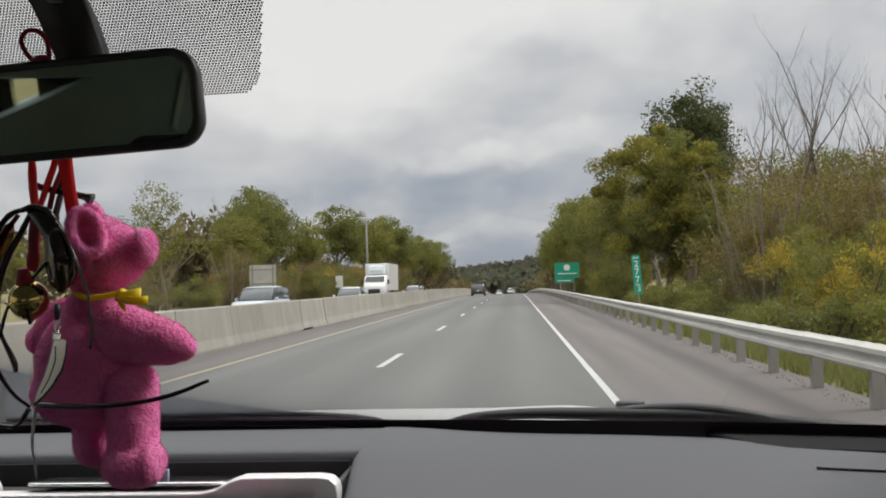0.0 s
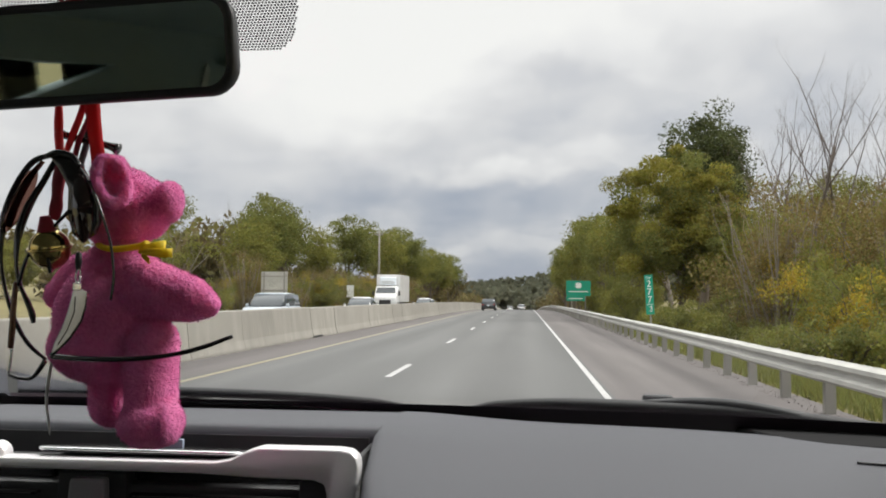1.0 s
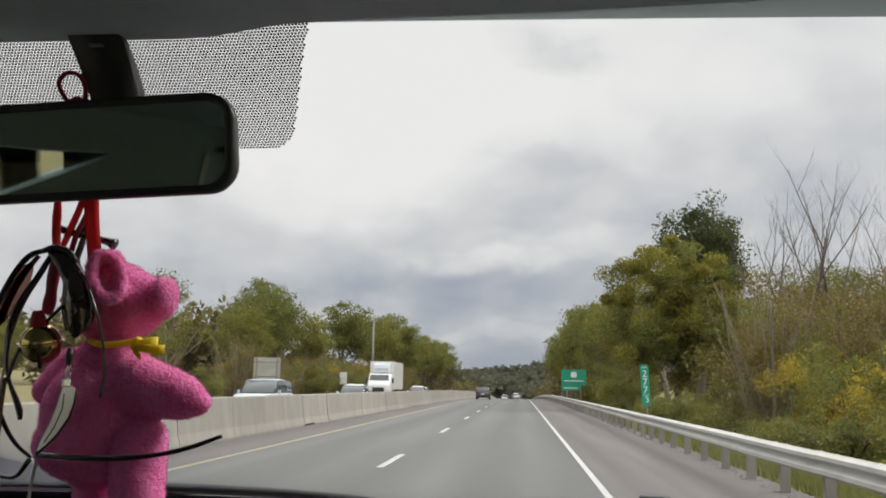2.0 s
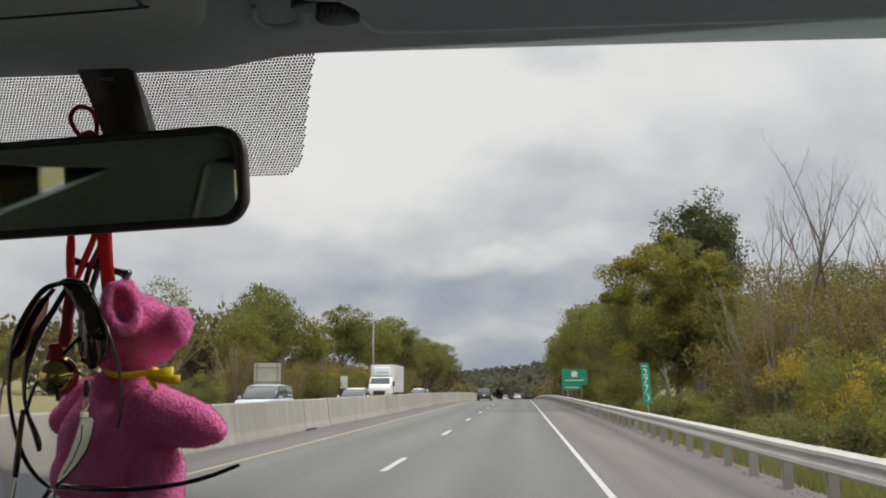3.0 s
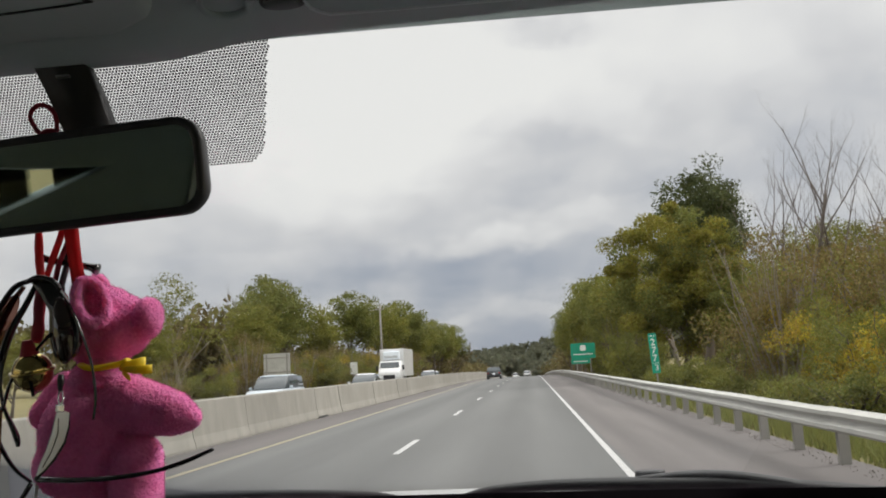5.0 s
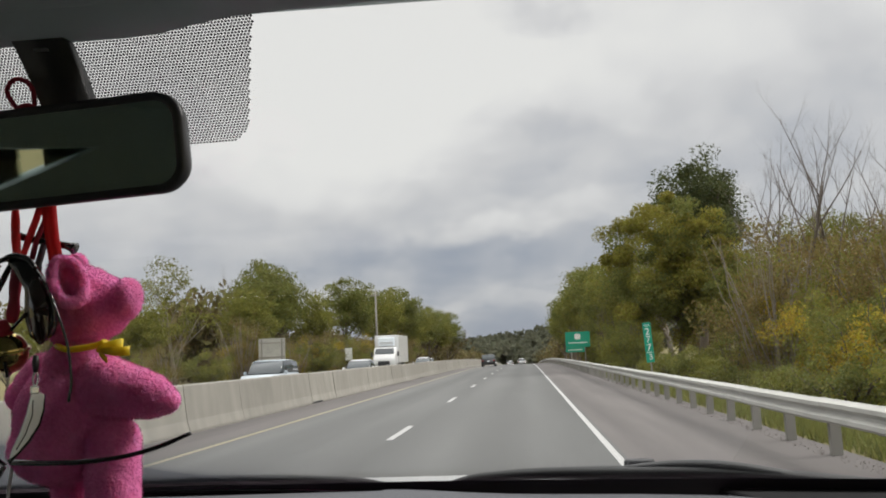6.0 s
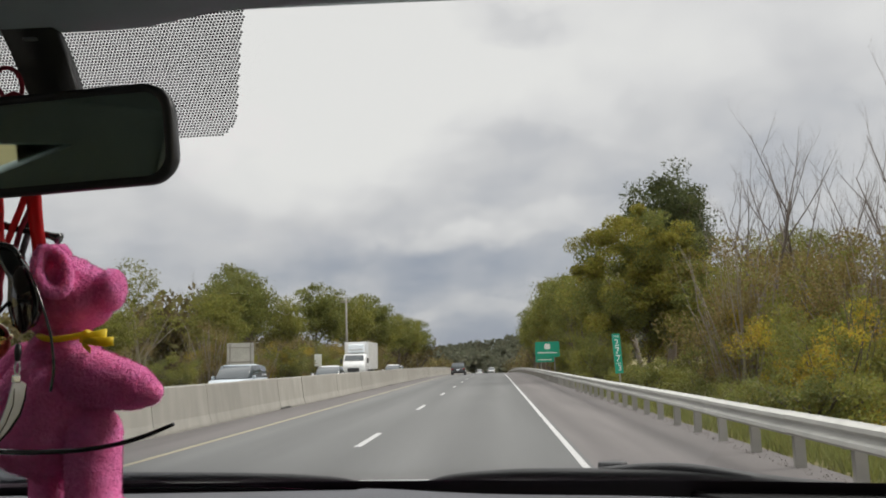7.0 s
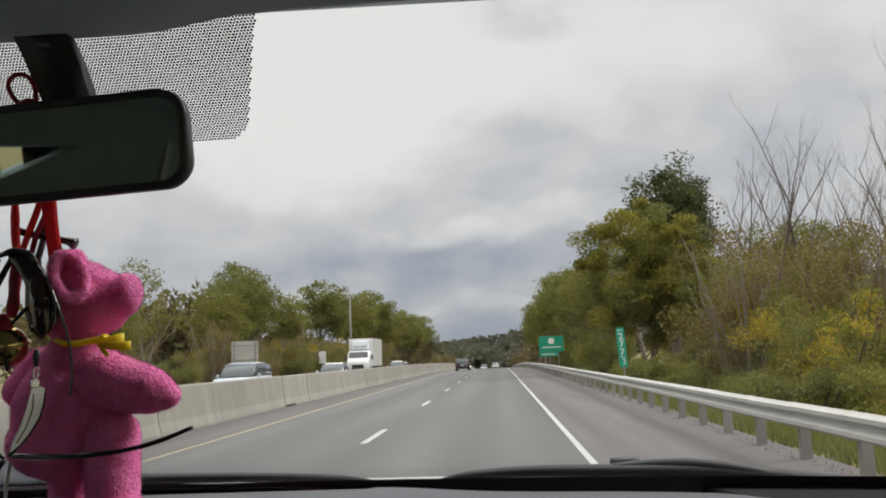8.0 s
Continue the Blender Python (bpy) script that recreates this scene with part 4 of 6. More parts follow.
def car(kind, paint, length, width, height, style):
    """A car whose front looks along +y."""
    ob = empty(kind)
    w, h, L = width / 2, height, length / 2
    belt = h * 0.60
    if style == "suv":
        body = [(-L, .86, .40, belt, .92), (-L + .08, .97, .28, belt, .93), (-L * .5, 1, .24, belt, .94), (L * .35, 1, .24, belt, .93), (L * .8, .98, .26, belt * .95, .88), (L - .06, .92, .30, belt * .8, .85), (L, .8, .38, belt * .72, .85)]
        cab = [(-L + .04, .90, belt - .05, belt + .05, .95), (-L + .22, .90, belt - .05, h * .97, .86), (-L * .4, .91, belt - .05, h, .86), (L * .15, .91, belt - .05, h * .98, .86), (L * .48, .88, belt - .06, belt + .02, .94)]
    else:
        body = [(-L, .82, .42, belt * .9, .9), (-L + .1, .95, .28, belt * .97, .9), (-L * .5, 1, .22, belt, .92), (L * .3, 1, .22, belt, .92), (L * .8, .97, .24, belt * .86, .86), (L - .08, .9, .28, belt * .72, .84), (L, .76, .36, belt * .62, .84)]
        cab = [(-L * .72, .86, belt - .06, belt + .0, .95), (-L * .38, .87, belt - .05, h * .98, .80), (-L * .1, .88, belt - .05, h, .80), (L * .14, .88, belt - .05, h * .97, .80), (L * .48, .86, belt - .06, belt, .94)]
    part("body", loft([ring(y, w * a, z0, z1, t) for y, a, z0, z1, t in body], paint, "body"), None, ob)
    part("cabin", loft([ring(y, w * a, z0, z1, t) for y, a, z0, z1, t in cab], tint_glass, "cabin"), None, ob, "dark tinted windows")
    part("roof", loft([ring(y, w * a * .86, z1 - .09, z1 + .03, t) for y, a, z0, z1, t in cab[1:4]], paint, "roof"), None, ob)
    for sx in (-1, 1):
        for y in (-L * .62, L * .64):
            wheel = part("wheel", mesh_from("wheel", *tube_data([(sx * (w - .22), y, .33), (sx * (w - .01), y, .33)], .33, 16), rubber, True), None, ob)
            part("rim", mesh_from("rim", *tube_data([(sx * (w - .02), y, .33), (sx * (w + .005), y, .33)], .2, 12), steel, True), None, wheel)
        part("tail_lamp", box(sx * w * .78 - .13, sx * w * .78 + .13, -L - .012, -L + .08, belt * .78, belt * .92, .015), lamp_red, ob)
        part("headlamp", box(sx * w * .72 - .16, sx * w * .72 + .16, L - .12, L - .0, belt * .6, belt * .7, .015), sign_white, ob)
        part("side_mirror", box(sx * (w + .09) - .08, sx * (w + .09) + .08, L * .30, L * .30 + .1, belt - .02, belt + .13, .03), paint, ob)
    part("rear_bumper", box(-w * .9, w * .9, -L - .04, -L + .1, .36, .52, .03), dash_dark, ob)
    part("number_plate", box(-.16, .16, -L - .045, -L - .03, .62, .74, .004), label_mat, ob)
    return ob


dark_suv = tagged(car("car", car_black, 4.6, 1.85, 1.52, "suv"), "black sport utility car driving ahead in the other lane", "car")
dark_suv.matrix_basis = pose(-4.7, 114, road_z(114), math.degrees(math.atan(-2 * 44 / 15000)))
w1 = tagged(car("car", car_white, 4.7, 1.8, 1.45, "sedan"), "white sedan seen far along the road", "car")
w1.matrix_basis = pose(-0.9, 214, road_z(214))
c2 = tagged(copy_thing(w1, pose(-4.3, 246, road_z(246))), "white sedan driving far ahead on the road", "car")
for y, x in ((58, -11.0), (96, -11.2), (128, -14.2), (186, -11.0)):
    tagged(copy_thing(w1, pose(x, y, road_z(y), 0, 0, 180)), "white oncoming sedan half hidden behind the barrier", "car", "oncoming cars")
blue = tagged(car("car", car_blue, 4.7, 1.85, 1.62, "suv"), "pale blue oncoming car half hidden behind the barrier", "car", "oncoming cars")
blue.matrix_basis = pose(-12.6, 42.5, road_z(42), 0, 0, 180)


def box_truck(x, y):
    ob = empty("truck", x, y, road_z(y))
    ob.matrix_basis = pose(x, y, road_z(y), 0, 0, 180)
    part("cargo_box", box(-1.25, 1.25, -5.5, 1.6, 1.05, 3.9, 0.04), car_white, ob, "white boxy cargo body")
    part("cab", loft([ring(y, 1.15, 0.55, z, t) for y, z, t in ((1.7, 2.62, 0.9), (2.3, 2.66, 0.9), (2.95, 2.58, 0.88), (3.35, 1.95, 0.92), (3.75, 1.62, 0.9), (3.85, 1.35, 0.88))], car_white, "cab"), None, ob)
    glass_bm = bmesh.new()
    glass_bm.faces.new([glass_bm.verts.new(p) for p in ((-1.0, 3.36, 1.98), (1.0, 3.36, 1.98), (0.95, 3.02, 2.52), (-0.95, 3.02, 2.52))])
    ws_ob = part("windscreen", glass_bm, tint_glass, ob, "dark slanting windscreen")
    so = ws_ob.modifiers.new("thick", "SOLIDIFY")
    so.thickness, so.offset = 0.06, 0.0
    unit = part("cooling_unit", box(-0.85, 0.85, 1.62, 2.05, 2.8, 3.65, 0.08, 3), label_mat, ob, "pale cooling unit above the cab")
    for k in range(4):
        part("grille_slat", box(-0.7, 0.7, 2.045, 2.06, 2.95 + 0.07 * k, 2.98 + 0.07 * k), post_mat, unit)
    for sx in (-1, 1):
        part("headlamp", box(sx * 0.85 - 0.17, sx * 0.85 + 0.17, 3.76, 3.88, 0.95, 1.15, 0.03), sign_white, ob)
        part("side_mirror", box(sx * 1.36 - 0.1, sx * 1.36 + 0.1, 3.0, 3.1, 1.7, 2.2, 0.03), dash_dark, ob)
    part("grille", box(-0.6, 0.6, 3.80, 3.88, 0.75, 1.25, 0.02), dash_dark, ob)
    part("chassis", box(-0.5, 0.5, -5.3, 3.2, 0.5, 1.03, 0.02), rubber, ob)
    for sx in (-1, 1):
        for yy in (-3.6, 2.5):
            part("wheel", mesh_from("wheel", *tube_data([(sx * 0.8, yy, .5), (sx * 1.15, yy, .5)], .5, 18), rubber, True), None, ob)
    return tagged(ob, "white box truck with cooling unit on the opposite carriageway", "truck")


box_truck(-14.3, 92)

# ---- the car's shell round the camera ----
CX = -0.40            # the car's middle
X_L, X_R = CX - 0.97, CX + 0.97


def glass_z(y):
    """The windscreen's slope."""
    return 1.737 - (y - 0.66)


def plate(outline, z0, z1, bevel=0.0, seg=3):
    """A flat slab with an (x, y) outline."""
    bm = bmesh.new()
    f = bm.faces.new([bm.verts.new((x, y, z0)) for x, y in outline])
    r = bmesh.ops.extrude_face_region(bm, geom=[f])
    for v in r["geom"]:
        if isinstance(v, bmesh.types.BMVert):
            v.co.z = z1
    bmesh.ops.recalc_face_normals(bm, faces=bm.faces)
    if bevel:
        bmesh.ops.bevel(bm, geom=bm.edges[:], offset=bevel, segments=seg, affect="EDGES", profile=0.5)
    return bm


def wall_side(name, x0, x1):
    bm = box(x0, x1, -2.3, 1.1, 0.45, 1.22, 0.01)
    for y0, y1 in ((-2.3, -2.1),) if x0 < CX else ((-2.3, -2.1), (-1.1, -0.95), (-0.22, -0.08)):
        bm = box(x0, x1, y0, y1, 1.22, 1.68, 0.005, 1, bm)
    # the roof rail comes down towards the rear
    rail_bm = bmesh.new()
    side = [(-2.3, 1.9), (0.66, 1.9), (0.66, 1.70), (-0.08, 1.690), (-0.55, 1.672), (-0.97, 1.650), (-1.5, 1.640), (-2.0, 1.60), (-2.3, 1.55)]
    lo, hi = ([rail_bm.verts.new((x, y, z)) for y, z in side] for x in (x0, x1))
    rail_bm.faces.new(lo)
    rail_bm.faces.new(hi[::-1])
    for i in range(len(side)):
        j = (i + 1) % len(side)
        rail_bm.faces.new((lo[i], lo[j], hi[j], hi[i]))
    bm = join(bm, rail_bm)
    if x0 < CX:
        # made-up solid rear quarter rising towards the tail; shapes the mirror's pale wedge
        blocking_quarter = bmesh.new()
        side = [(-2.3, 1.21), (-0.42, 1.21), (-0.42, 1.46), (-0.77, 1.540), (-1.38, 1.650), (-2.3, 1.650)]
        lo, hi = ([blocking_quarter.verts.new((x, y, z)) for y, z in side] for x in (x0 - 0.002, x1 + 0.002))
        blocking_quarter.faces.new(lo)
        blocking_quarter.faces.new(hi[::-1])
        for i in range(len(side)):
            j = (i + 1) % len(side)
            blocking_quarter.faces.new((lo[i], lo[j], hi[j], hi[i]))
        bm = join(bm, blocking_quarter)
    return tagged(part(name, bm, cloth), "plain grey inner side of the car with window openings", "wall", kind="structure")


for k, x in enumerate((X_L - 0.03, X_R + 0.03)):
    for j, (y0, y1) in enumerate(((-2.12, -1.08), (-0.97, -0.20))):
        w = tagged(part("window_%d" % (2 + 2 * k + j), box(x - 0.002, x + 0.002, y0, y1, 1.21, 1.70), glass_mat if j else tint_pane), "clear side window of the car door" if j else "dark privacy glass side window of the car", "window", kind="structure")
tagged(part("window_6", box(X_L, X_R, -2.335, -2.331, 1.24, 1.63), tint_pane), "dark privacy glass rear window of the car", "window", kind="structure")
wall_side("wall_left", X_L - 0.06, X_L)
wall_side("wall_right", X_R, X_R + 0.06)
bm = box(X_L - 0.06, X_R + 0.06, -2.36, -2.3, 0.45, 1.25, 0.01)
bm = box(X_L - 0.06, X_R + 0.06, -2.36, -2.3, 1.62, 1.9, 0.01, 2, bm)
tagged(part("wall_rear", bm, cloth), "plain grey inner rear of the car", "wall", kind="structure")
tagged(part("floor", box(X_L, X_R, -2.3, 0.62, 0.40, 0.45), dash_dark), "dark car floor", "floor", kind="structure")
tagged(part("wall_bulkhead", box(X_L, X_R, 0.62, 0.70, 0.45, 1.1), dash_dark), "dark bulkhead below the dashboard", "wall", kind="structure")
for sx, nm in ((X_L, "pillar_left"), (X_R, "pillar_right")):
    tagged(new(nm, mesh_from(nm, *tube_data([(sx, 0.55, 1.80), (sx + (0.02 if sx > 0 else -0.02), 0.86, 1.54), (sx + (0.06 if sx > 0 else -0.06), 1.16, 1.22)], [0.05, 0.05, 0.06], 10), cloth, True)), "grey slanting windscreen pillar", "pillar", kind="structure")


# unseen seats added behind the camera to block light, and belts on the pillars, dim in the mirror
seat_cloth = mat("dark_seat_cloth", (0.045, 0.046, 0.05), 0.95, var=0.15, scale=12, grain=700, bump=0.3, dist=0.0006, sheen=0.2)
belt_mat = mat("grey_belt_webbing", (0.72, 0.72, 0.70), 0.5, var=0.1, scale=40, grain=900, bump=0.2, dist=0.0004)


def blocking_seat(x, y):
    ob = empty("car_chair", x, y, 0.45)
    part("cushion", box(-0.25, 0.25, -0.05, 0.50, 0.12, 0.36, 0.06, 4), seat_cloth, ob, "", True)
    back = part("backrest", box(-0.25, 0.25, -0.07, 0.07, 0.20, 0.82, 0.06, 4), seat_cloth, ob, "", True)
    back.matrix_basis = pose(0, -0.06, 0.05, 12)
    rest = part("headrest", box(-0.13, 0.13, -0.05, 0.05, 0.86, 1.02, 0.04, 4), seat_cloth, ob, "", True)
    rest.matrix_basis = pose(0, -0.06, 0.05, 10)
    for sx in (-0.06, 0.06):
        rod = part("headrest_rod", mesh_from("headrest_rod", *tube_data([(sx, 0, 0.78), (sx, 0, 0.88)], 0.006, 8), steel, True), None, ob)
        rod.matrix_basis = pose(0, -0.06, 0.05, 10)
    return tagged(ob, "dark grey cloth car chair with headrest, added to block light from behind", "car chair", "chairs in the car")


for x, y in ((CX - 0.40, -0.42), (CX + 0.40, -0.48), (CX - 0.42, -1.45), (CX + 0.42, -1.45)):
    blocking_seat(x, y)
# pale belts added to give a guessed bright bar in the mirror
for sx, y, z, tip, drop in ((X_L + 0.012, -2.00, 1.64, 38, 0.26), (X_L + 0.012, -0.15, 1.55, 9, 0.36), (X_R - 0.012, -0.15, 1.55, 9, 0.36)):
    belt = part("seat_belt", box(-0.003, 0.003, -0.020, 0.020, -drop, 0.0, 0.002), belt_mat)
    belt.matrix_basis = pose(sx, y, z, tip)
    tagged(belt, "grey webbing seat belt hanging on the pillar", "seat belt", "seat belts")


def smoothstep(a, b, v):
    t = min(1.0, max(0.0, (v - a) / (b - a)))
    return t * t * (3 - 2 * t)


def ceiling_mesh():
    """Headliner with a front rail and a lower middle for the console."""
    prof = [(0.664, 1.752), (0.663, 1.742), (0.655, 1.7375), (0.635, 1.735), (0.60, 1.732), (0.572, 1.7285), (0.555, 1.730), (0.52, 1.737), (0.46, 1.746), (0.40, 1.753), (0.30, 1.763), (0.10, 1.775), (-0.5, 1.785), (-1.4, 1.78), (-2.32, 1.76)]
    xs = [X_L - 0.06 + 0.03 * k for k in range(67)]
    rows = []
    for i, (y, z) in enumerate(prof):
        row = []
        for x in xs:
            m = smoothstep(-0.185, -0.285, x) * smoothstep(-0.615, -0.515, x)
            lift = 0.010 * m if y > 0.45 else 0.018 * m * smoothstep(0.1, 0.4, y)
            fwd = 0.006 * m if y > 0.6 else 0.0
            edge = -0.010 * ((x - CX) / 0.97) ** 2
            row.append((x, y + fwd, z - lift + edge))
        rows.append(row)
    up = [[(x, y, 1.92) for x, y, z in r] for r in (rows[0], rows[-1])]
    v, f = sheet([up[0]] + rows + [up[1]])
    n = len(xs)
    f = [g[::-1] for g in f]
    f.append(tuple(range(0, n)) + tuple(range(len(v) - 1, len(v) - n - 1, -1)))
    return mesh_from("ceiling", v, f, cloth, True)


tagged(new("ceiling", ceiling_mesh()), "grey cloth headliner of the car", "ceiling", kind="structure")

# ---- windscreen ----
screen = tagged(empty("window_1"), "clear raked windscreen with a dotted black band behind the mirror", "windscreen", kind="structure")
ys = [0.652 + 0.03 * k for k in range(17)]
bow = lambda x: 0.15 * ((x - CX) / 0.97) ** 2
inner = [[(x, y - bow(x), glass_z(y)) for x in [X_L + 0.0485 * k for k in range(41)]] for y in ys]
v, f = sheet(inner)
pane = part("pane", mesh_from("pane", v, f, glass_mat, True), None, screen)
pane.visible_shadow = False

# printed dots; they grow smaller towards the lower rim
dots_v, dots_f = [], []
pitch = 0.0029
for r_i in range(58):
    y = 0.654 + r_i * pitch * 0.866 * 0.7071
    for c_i in range(-95, 96):
        x = CX + (c_i + 0.5 * (r_i % 2)) * pitch
        d = y - 0.654
        half = 0.2205 - 0.37 * d + 0.007 * math.exp(-d / 0.006)
        # rounded lower corners
        cx_, cd = half - 0.018, 0.069
        if abs(x - CX) > half or d > 0.087:
            continue
        if abs(x - CX) > cx_ and d > cd and math.hypot(abs(x - CX) - cx_, (d - cd)) > 0.018:
            continue
        rad = pitch * (0.424 - 0.5 * max(0.0, d - 0.03) * 1.0)
        b0 = len(dots_v)
        for k in range(7):
            a = 6.2832 * k / 7
            yy = y + rad * math.sin(a) * 0.7071
            dots_v.append((x + rad * math.cos(a), yy - bow(x) - 0.0010, glass_z(yy) - 0.0010))
        dots_f.append(tuple(range(b0, b0 + 7)))
dots = part("dot_band", mesh_from("dot_band", dots_v, dots_f, frit_mat), None, screen, "fine black ceramic dots")
tagged(dots, kind="stuff")
# dark edge along the top and black band along the foot
part("top_edge", mesh_from("top_edge", *sheet([[(x, y - bow(x) - 0.0014, glass_z(y) - 0.0014) for x in [X_L + 0.0485 * k for k in range(41)]] for y in (0.650, 0.6595)]), frit_mat), None, screen)
part("foot_band", mesh_from("foot_band", *sheet([[(x, y - bow(x) - 0.002, glass_z(y) - 0.002) for x in [X_L + 0.0485 * k for k in range(41)]] for y in (1.0805, 1.10, 1.15)]), frit_mat), None, screen, "solid black band")

# ---- bonnet, cowl and wipers outside ----
rows = []
for y, z in ((1.19, 1.211), (1.25, 1.222), (1.45, 1.221), (1.75, 1.210), (2.05, 1.189), (2.25, 1.156), (2.32, 1.115), (2.36, 1.0), (2.38, 0.6)):
    rows.append([(CX + 0.95 * (k / 16) * (1.0 if y < 2.2 else 0.96), y - 0.10 * (k / 16) ** 2 * (y > 1.5), z - 0.045 * (k / 16) ** 4 + 0.010 * math.exp(-((abs(k) - 9) / 2.2) ** 2)) for k in range(-16, 17)])
tagged(new("bonnet", mesh_from("bonnet", *sheet(rows), hood_paint, True)), "silver painted bonnet of the car beyond the windscreen", "bonnet")
cowl = tagged(part("cowl", box(X_L, X_R, 1.10, 1.20, 1.19, 1.235, 0.012), dash_dark), "black plastic cowl below the windscreen", "cowl", kind="structure")


def wiper(name, pts, radii, arm):
    ob = empty(name)
    tube("blade", pts, radii, rubber, ob, 10, 0.55, 6)
    tube("arm", arm, [0.006, 0.010, 0.013], dash_dark, ob, 8, 0.7, 5)
    tube("rubber_lip", [(p[0], p[1] - 0.010, p[2] - 0.011) for p in pts], 0.0028, gloss_black, ob, 6, 1.0, 4)
    return tagged(ob, "black wiper resting along the foot of the windscreen", "wiper")


wiper("wiper", [(-0.80, 1.105, 1.318), (-0.60, 1.10, 1.322), (-0.44, 1.095, 1.321), (-0.30, 1.095, 1.318), (-0.20, 1.095, 1.313), (-0.155, 1.095, 1.308)], [0.013, 0.013, 0.012, 0.011, 0.009, 0.003], [(-0.42, 1.11, 1.316), (-0.62, 1.13, 1.30), (-0.80, 1.15, 1.27)])
wiper("wiper", [(-0.082, 1.092, 1.308), (-0.045, 1.092, 1.313), (0.03, 1.09, 1.316), (0.13, 1.088, 1.314), (0.25, 1.085, 1.310), (0.36, 1.075, 1.299), (0.47, 1.065, 1.287)], [0.003, 0.010, 0.013, 0.015, 0.016, 0.016, 0.015], [(0.13, 1.085, 1.319), (0.19, 1.085, 1.322), (0.25, 1.08, 1.318), (0.34, 1.075, 1.300), (0.46, 1.07, 1.27)])
nozzle = tagged(part("washer_nozzle", plate([(0.150 + 0.019 * math.cos(a / 12 * 6.2832), 1.11 + 0.012 * math.sin(a / 12 * 6.2832)) for a in range(12)], 1.316, 1.327, 0.003), dash_dark), "small black washer nozzle on the wiper arm", "nozzle")

# ---- dashboard ----
dash = tagged(empty("dashboard"), "grey grained dashboard with a silver-trimmed centre vent", "dashboard")
prof = [(1.092, 1.272), (1.088, 1.290), (1.072, 1.2990), (1.03, 1.3035), (0.97, 1.3050), (0.90, 1.3025), (0.84, 1.2965), (0.78, 1.286), (0.73, 1.273), (0.69, 1.257), (0.655, 1.236), (0.63, 1.208), (0.612, 1.17), (0.602, 1.11), (0.60, 1.0)]


def pad_rows(xs, rise):
    rows = []
    for y, z in prof:
        near = min(0.0, y - 0.78)
        yy = lambda x: y - bow(x) * smoothstep(0.80, 1.05, y)
        rows.append([(x - (0.12 * near if x < -0.12 and x > -0.2 else 0.0), yy(x), z + rise(x, y)) for x in xs])
    return rows


xs = [-0.1555, -0.154, -0.150, -0.143, -0.13, -0.10] + [-0.06 + 0.05 * k for k in range(14)] + [X_R]
edge_drop = {-0.1555: -0.02, -0.154: -0.008, -0.150: -0.003, -0.143: -0.001}
pad = part("pad", mesh_from("pad", *sheet(pad_rows(xs, lambda x, y: edge_drop.get(x, 0.0) * (y < 0.79) + (0.0075 + 0.006 * smoothstep(0.97, 0.87, y) * smoothstep(0.77, 0.84, y)) * math.exp(-((x + 0.15) / 0.10) ** 2) - 0.010 * smoothstep(0.1, 0.6, x))), dash_mat, True), None, dash, "soft grey grained pad")
# top over the centre, ending at the tray
rows = [[(x, y, z) for x in [-0.66 + 0.02805 * k for k in range(19)]] for y, z in ((1.092, 1.277), (1.088, 1.295), (1.072, 1.304), (1.03, 1.3085), (0.97, 1.3115), (0.91, 1.314), (0.882, 1.3145), (0.872, 1.312), (0.869, 1.304), (0.869, 1.262))]
part("top", mesh_from("top", *sheet(rows), dash_mat, True), None, dash)
left_xs = [X_L] + [-1.30 + 0.08 * k for k in range(8)] + [-0.665]
part("pad", mesh_from("pad", *sheet(pad_rows(left_xs, lambda x, y: 0.02)), dash_mat, True), None, dash)
part("tray", box(-0.655, -0.165, 0.785, 0.868, 1.24, 1.272, 0.004), dash_dark, dash, "dark open tray")
part("tray_wall", box(-0.655, -0.165, 0.8655, 0.8685, 1.26, 1.305), dash_dark, dash)
part("tray_end", box(-0.1645, -0.1585, 0.792, 0.868, 1.05, 1.300, 0.002), dash_dark, dash)
# far defroster slot and a slit in the pad
part("defroster", plate([(0.262, 0.935), (0.285, 0.920), (0.52, 0.865), (0.52, 0.985), (0.225, 1.035)], 1.283, 1.3015, 0.003), outlet_mat, dash, "dark defroster outlet")
tube("slit", [(0.290, 0.848, 1.2965), (0.31, 0.846, 1.2955), (0.45, 0.832, 1.2905), (0.57, 0.82, 1.2865)], 0.0014, gloss_black, dash, 6, 1.0, 3)
# silver surround
trim = [(-0.66, 1.2955), (-0.285, 1.2965), (-0.272, 1.299), (-0.258, 1.306), (-0.246, 1.310), (-0.175, 1.310), (-0.164, 1.3085), (-0.158, 1.303), (-0.1565, 1.295), (-0.162, 1.23), (-0.176, 1.10), (-0.202, 1.10), (-0.1885, 1.22), (-0.1845, 1.270), (-0.187, 1.2795), (-0.197, 1.283), (-0.245, 1.2838), (-0.30, 1.2862), (-0.66, 1.2870)]
surround = part("trim", prism(trim, 0.768, 0.790, 0.0022), silver_trim, dash, "satin silver trim", True)
# vent: black box behind, louvres, tabs
part("vent_box", box(-0.655, -0.17, 0.81, 0.83, 1.08, 1.29), rubber, dash)
for x0, x1 in ((-0.372, -0.212), (-0.655, -0.452)):
    vent = part("vent", box(x0, x1, 0.800, 0.809, 1.09, 1.282, 0.003), gloss_black, dash, "black air vent")
    for z in (1.263, 1.241, 1.219, 1.197):
        part("louvre", box(x0 + 0.004, x1 - 0.004, 0.776, 0.800, z - 0.0016, z + 0.0016, 0.0008), outlet_mat, vent)
        part("louvre_edge", box(x0 + 0.008, x1 - 0.008, 0.7745, 0.7765, z - 0.0003, z + 0.0003), mirror_frame_mat, vent)
